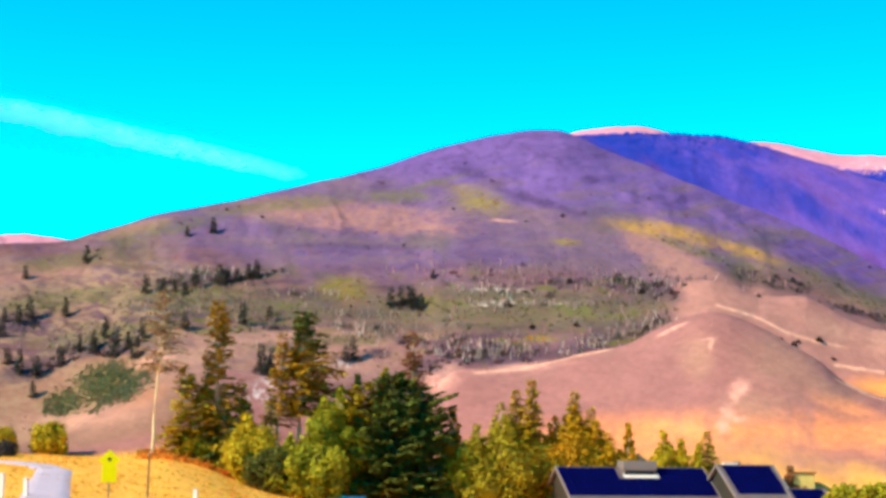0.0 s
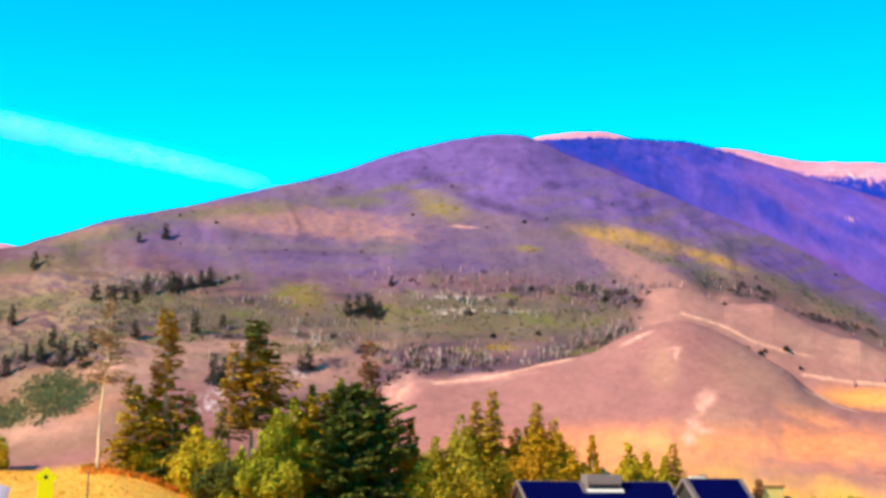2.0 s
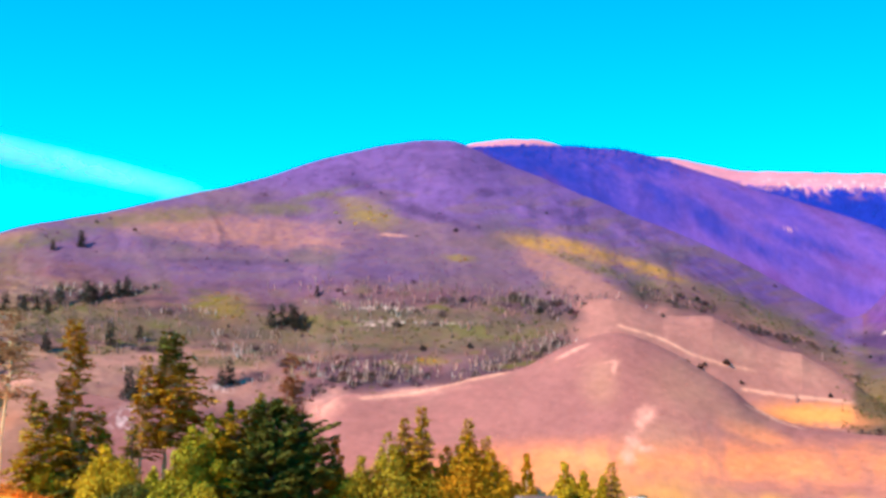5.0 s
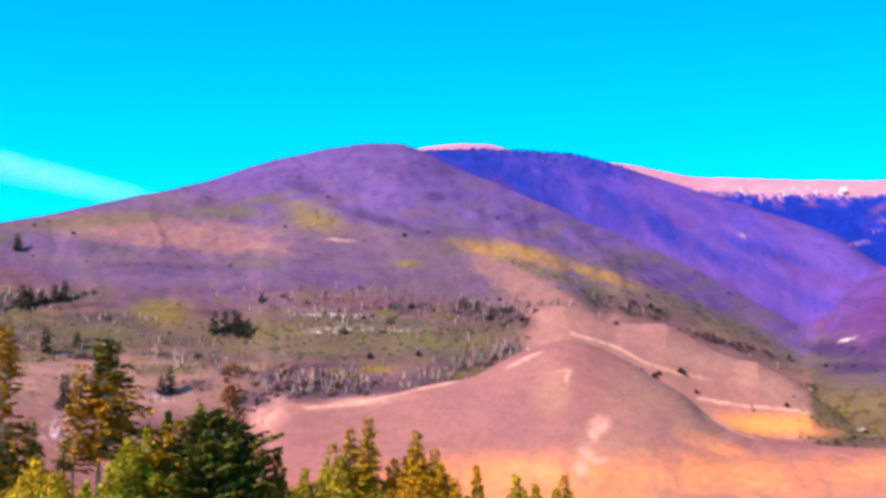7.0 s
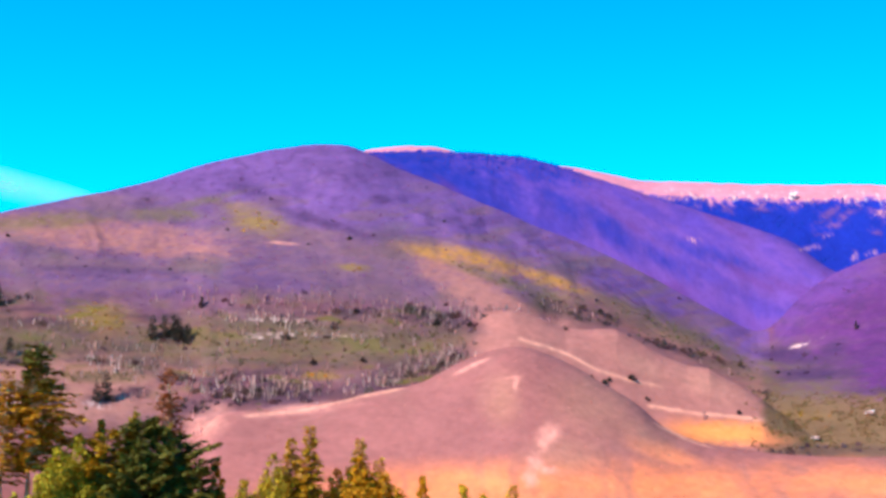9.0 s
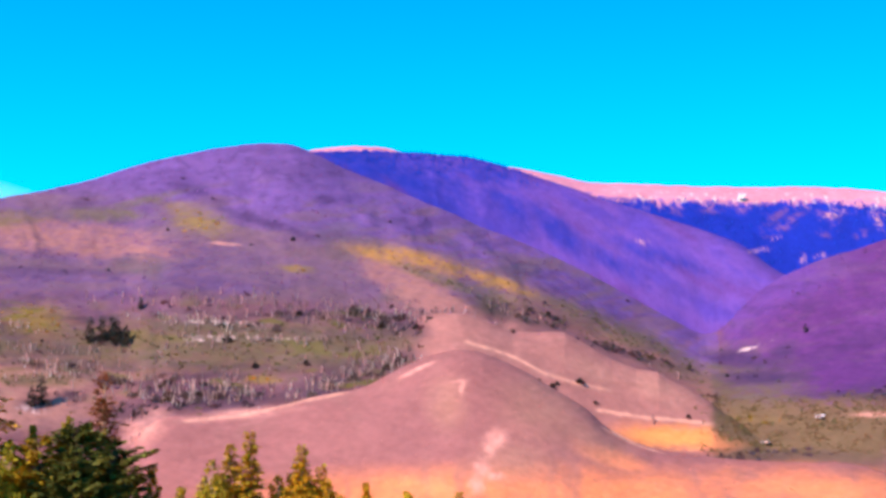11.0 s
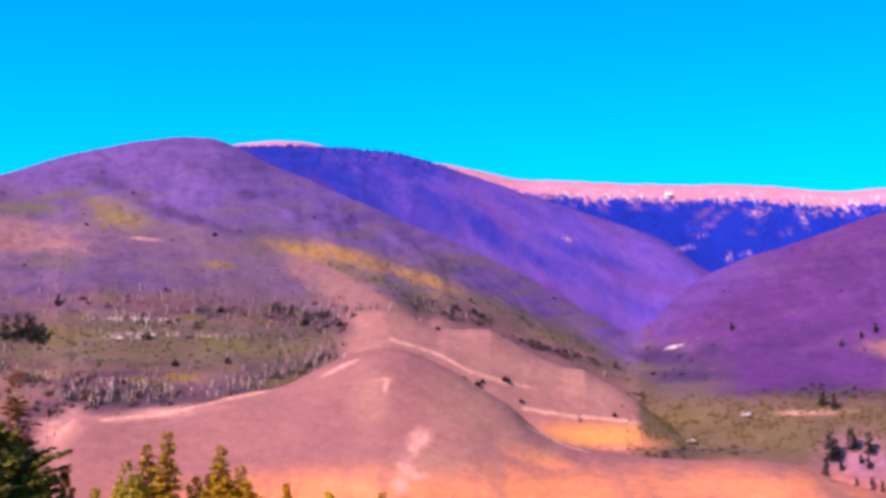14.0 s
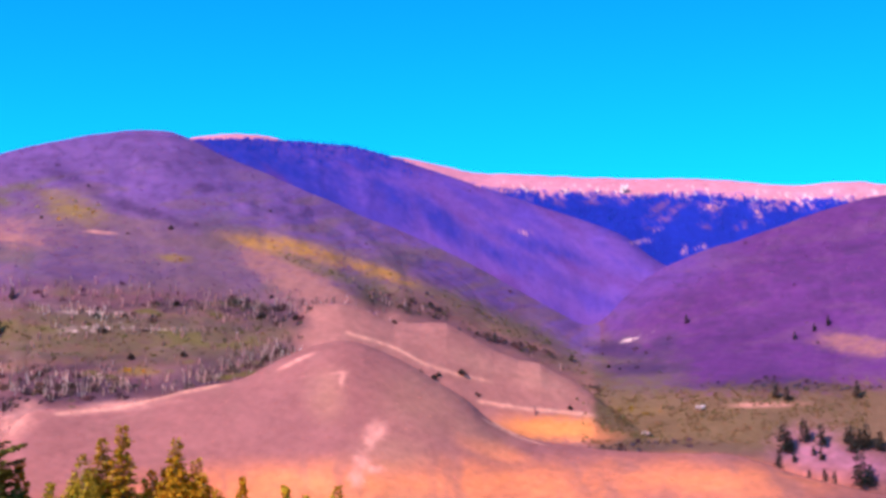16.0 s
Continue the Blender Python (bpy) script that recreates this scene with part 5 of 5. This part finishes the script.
solar_house("low house wing roofed with dark solar panels", (36.4, 281, -5.2), 20, 7.9, 6.0, 4.0, -11.5)

# buff block behind the houses
p = spot(7.95, 306)
buff = thing("outbuilding", "small buff rendered outbuilding behind the houses", "building", p, 12)
bm = bmesh.new()
box(bm, (-2.2, -1.8, -0.5), (2.2, 1.8, -2.2 - p.z), 0.06)
part("wall", bm, STONEWASH, buff)
bm = bmesh.new()
box(bm, (-2.5, -2.1, -2.2 - p.z), (2.5, 2.1, -1.8 - p.z), 0.05)
part("roof", bm, RUST, buff, "flat rusty brown roof")
bm = bmesh.new()
box(bm, (-0.5, -1.83, 0.2), (0.5, -1.803, 2.2))
part("door", bm, RUST, buff)

# white-roofed shed below the cottonwoods
p = spot(-10.6, 262)
shed = thing("shed", "low shed with a white metal roof", "shed", p, 8)
top = -7.0 - p.z
bm = bmesh.new()
box(bm, (-5.0, -2.6, -0.4), (5.0, 2.6, top - 1.2))
part("wall", bm, SIDING, shed)
bm = bmesh.new()
slab(bm, [(-5.4, -3.1, top - 1.4), (5.4, -3.1, top - 1.4), (5.4, 0, top), (-5.4, 0, top)], 0.12)
slab(bm, [(-5.4, 0.01, top), (5.4, 0.01, top), (5.4, 3.1, top - 1.4), (-5.4, 3.1, top - 1.4)], 0.12)
part("roof", bm, ROOF_WHITE, shed, "white ribbed metal roof")
bm = bmesh.new()
box(bm, (-1.2, -2.64, -0.3), (1.2, -2.603, max(1.0, top - 1.8)))
part("door", bm, SHINGLE, shed)


def draped(line, half, lift, material, name, step=2.0):
    """A strip laid on the ground along a line of points, with a raised edge of its own thickness."""
    pts = [Vector((a * math.sin(radians(b)), a * math.cos(radians(b)), 0)) for b, a in line]
    dense = []
    for a, b in zip(pts, pts[1:]):
        n = max(2, int((b - a).length / step))
        dense += [a.lerp(b, q / n) for q in range(n)]
    dense.append(pts[-1])
    vs, fs, w = [], [], 7
    for q, c in enumerate(dense):
        d = (dense[min(q + 3, len(dense) - 1)] - dense[max(q - 3, 0)]).normalized()
        side = Vector((d.y, -d.x, 0))
        mid = float(height(c.x, c.y))
        for s in range(w):
            o = c + side * half * (s / (w - 1) * 2 - 1)
            edge = s in (0, w - 1)
            z = float(height(o.x, o.y)) if not edge else min(mid, float(height(o.x, o.y))) - 0.4
            vs.append((o.x, o.y, (0.5 * z + 0.5 * mid if not edge else z) + (0 if edge else lift)))
    for q in range(len(dense) - 1):
        for s in range(w - 1):
            fs.append((q * w + s, q * w + s + 1, (q + 1) * w + s + 1, (q + 1) * w + s))
    return new(name, quads_to_mesh(name, place(vs), fs, material, None, True))


road = draped([(-26.0, 110), (-23.1, 170), (-22.4, 210), (-22.0, 236), (-22.4, 250), (-24.0, 260), (-28, 266)], 3.7, 0.25, CONCRETE, "road")
tagged(road, "pale concrete road through golden dry grass", "road", kind="structure")


def upright(name, label, category, where, h, w, material):
    ob = thing(name, label, category, where, 0, "marker posts" if "post" in name else "")
    bm = bmesh.new()
    box(bm, (-w / 2, -w / 2, -0.4), (w / 2, w / 2, h - 0.15), 0.03)
    part("shaft", bm, material, ob)
    bm = bmesh.new()
    box(bm, (-w / 2 - 0.05, -w / 2 - 0.05, h - 0.148), (w / 2 + 0.05, w / 2 + 0.05, h), 0.04)
    part("cap", bm, material, ob)
    return ob


# warning sign on its post
SIGN = (SIGN_AZ, 170)
p = spot(*SIGN)
sign = thing("road_sign", "yellow diamond warning sign with a yellow plate below", "road sign", p, -SIGN[0])
bm = bmesh.new()
box(bm, (-0.07, -0.07, -0.5), (0.07, 0.07, SIGN_Z - p.z + 0.6), 0.01)
part("post", bm, STEEL, sign, "thin dark steel post")
bm = bmesh.new()
box(bm, (-0.94, -0.03, -0.94), (0.94, 0.03, 0.94), 0.02)
bmesh.ops.rotate(bm, verts=bm.verts, cent=(0, 0, 0), matrix=Matrix.Rotation(radians(45), 3, "Y"))
bmesh.ops.translate(bm, verts=bm.verts, vec=(0, -0.12, SIGN_Z - p.z))
diamond = part("diamond_plate", bm, SIGN_YELLOW, sign, "yellow diamond plate")
bm = bmesh.new()
bmesh.ops.create_cone(bm, cap_ends=True, segments=14, radius1=0.24, radius2=0.24, depth=0.02)
bmesh.ops.rotate(bm, verts=bm.verts, cent=(0, 0, 0), matrix=Matrix.Rotation(radians(90), 3, "X"))
bmesh.ops.translate(bm, verts=bm.verts, vec=(0, -0.165, SIGN_Z - p.z + 0.1))
part("symbol", bm, SIGN_BLACK, diamond, "small dark symbol")
bm = bmesh.new()
box(bm, (-0.9, -0.15, -2.7), (0.9, -0.09, -0.7), 0.02)
bmesh.ops.translate(bm, verts=bm.verts, vec=(0, -0.06, SIGN_Z - p.z))
part("lower_plate", bm, SIGN_YELLOW, sign, "yellow rectangular plate")

for az, r, h in ((-16.95, 170, 1.2), (-24.8, 170, 3.0), (-23.85, 170, 2.4)):
    upright("marker_post", "short white painted marker post in golden grass", "post", spot(az, r), h, 0.5, POST_PAINT)

# a thin pole in the grass
p = spot(-18.88, 175)
pole = thing("roadside_pole", "thin dark wooden pole standing in golden grass", "pole", p)
bm = bmesh.new()
tube(bm, [Vector((0, 0, -0.5)), Vector((0.04, 0, 1.6)), Vector((0.12, 0, 5.2))], [0.13, 0.115, 0.1], 10)
part("shaft", bm, BARK, pole)
bm = bmesh.new()
bmesh.ops.create_cone(bm, cap_ends=True, segments=10, radius1=0.125, radius2=0.06, depth=0.12, matrix=Matrix.Translation((0.12, 0, 5.26)))
part("cap", bm, STEEL, pole, "grey metal cap")

# bleached rock faces and clearings high on the slopes
for az, el, w, h in ((14.3, 10.9, 3.8, 5.5), (16.47, 3.5, 3, 1.2),
                     (14.65, 2.68, 3.4, 0.8)):
    p = on_slope(az, el) + Vector((0, 0, 0.25 * h))
    r = p.length
    rock = thing("rock_outcrop", "bleached pale rock outcrop on the mountainside", "rock", p, -az)
    bm = bmesh.new()
    bmesh.ops.create_icosphere(bm, subdivisions=4, radius=1)
    for v in bm.verts:
        k = 0.75 + 0.9 * noise.fractal(v.co * 1.6 + Vector((az, r, 0)), 0.8, 2.0, 4)
        v.co = Vector((v.co.x * w * 0.5 * k, v.co.y * 2.5 * k, v.co.z * h * 0.5 * k + 0.1 * h * v.co.x))
    part("face", bm, SNOW, rock)

# the vapour trail across the sky
def trail():
    n, m = 60, 12
    vs, fs, dens = [], [], []
    for q in range(n + 1):
        u = q / n
        az, z = -27 + 18.5 * u, 708 - 165 * u + 14 * math.sin(u * 3.1)
        az = radians(az)
        half = 64 * (1 - 0.3 * u) + 4 * noise.noise((u * 5, 0, 0))
        for s in range(m + 1):
            v = s / m * 2 - 1
            bulge = 25 * (1 - v * v)
            rr = 3000 - bulge
            vs.append((rr * math.sin(az), rr * math.cos(az), z + v * half))
            wisps = 0.9 + 0.22 * noise.fractal((u * 14, v * 1.2 + u * 2, 3), 0.6, 2.0, 4)
            dens.append(max(0, (1 - v * v) ** 2.2 * wisps) * TRAIL_DENSITY * (0.75 + 0.25 * math.sin(u * 4)) * (1 - smooth(0.82, 1.0, u)))
    for q in range(n):
        for s in range(m):
            a = q * (m + 1) + s
            fs.append((a, a + 1, a + m + 2, a + m + 1))
    me = quads_to_mesh("vapour_trail", place(vs), fs, TRAIL, None, True)
    at = me.attributes.new("ice", "FLOAT", "POINT")
    at.data.foreach_set("value", np.array(dens, np.float32))
    ob = new("vapour_trail", me)
    return tagged(ob, "thin white vapour trail drifting across blue sky", "cloud", kind="structure")


trail()
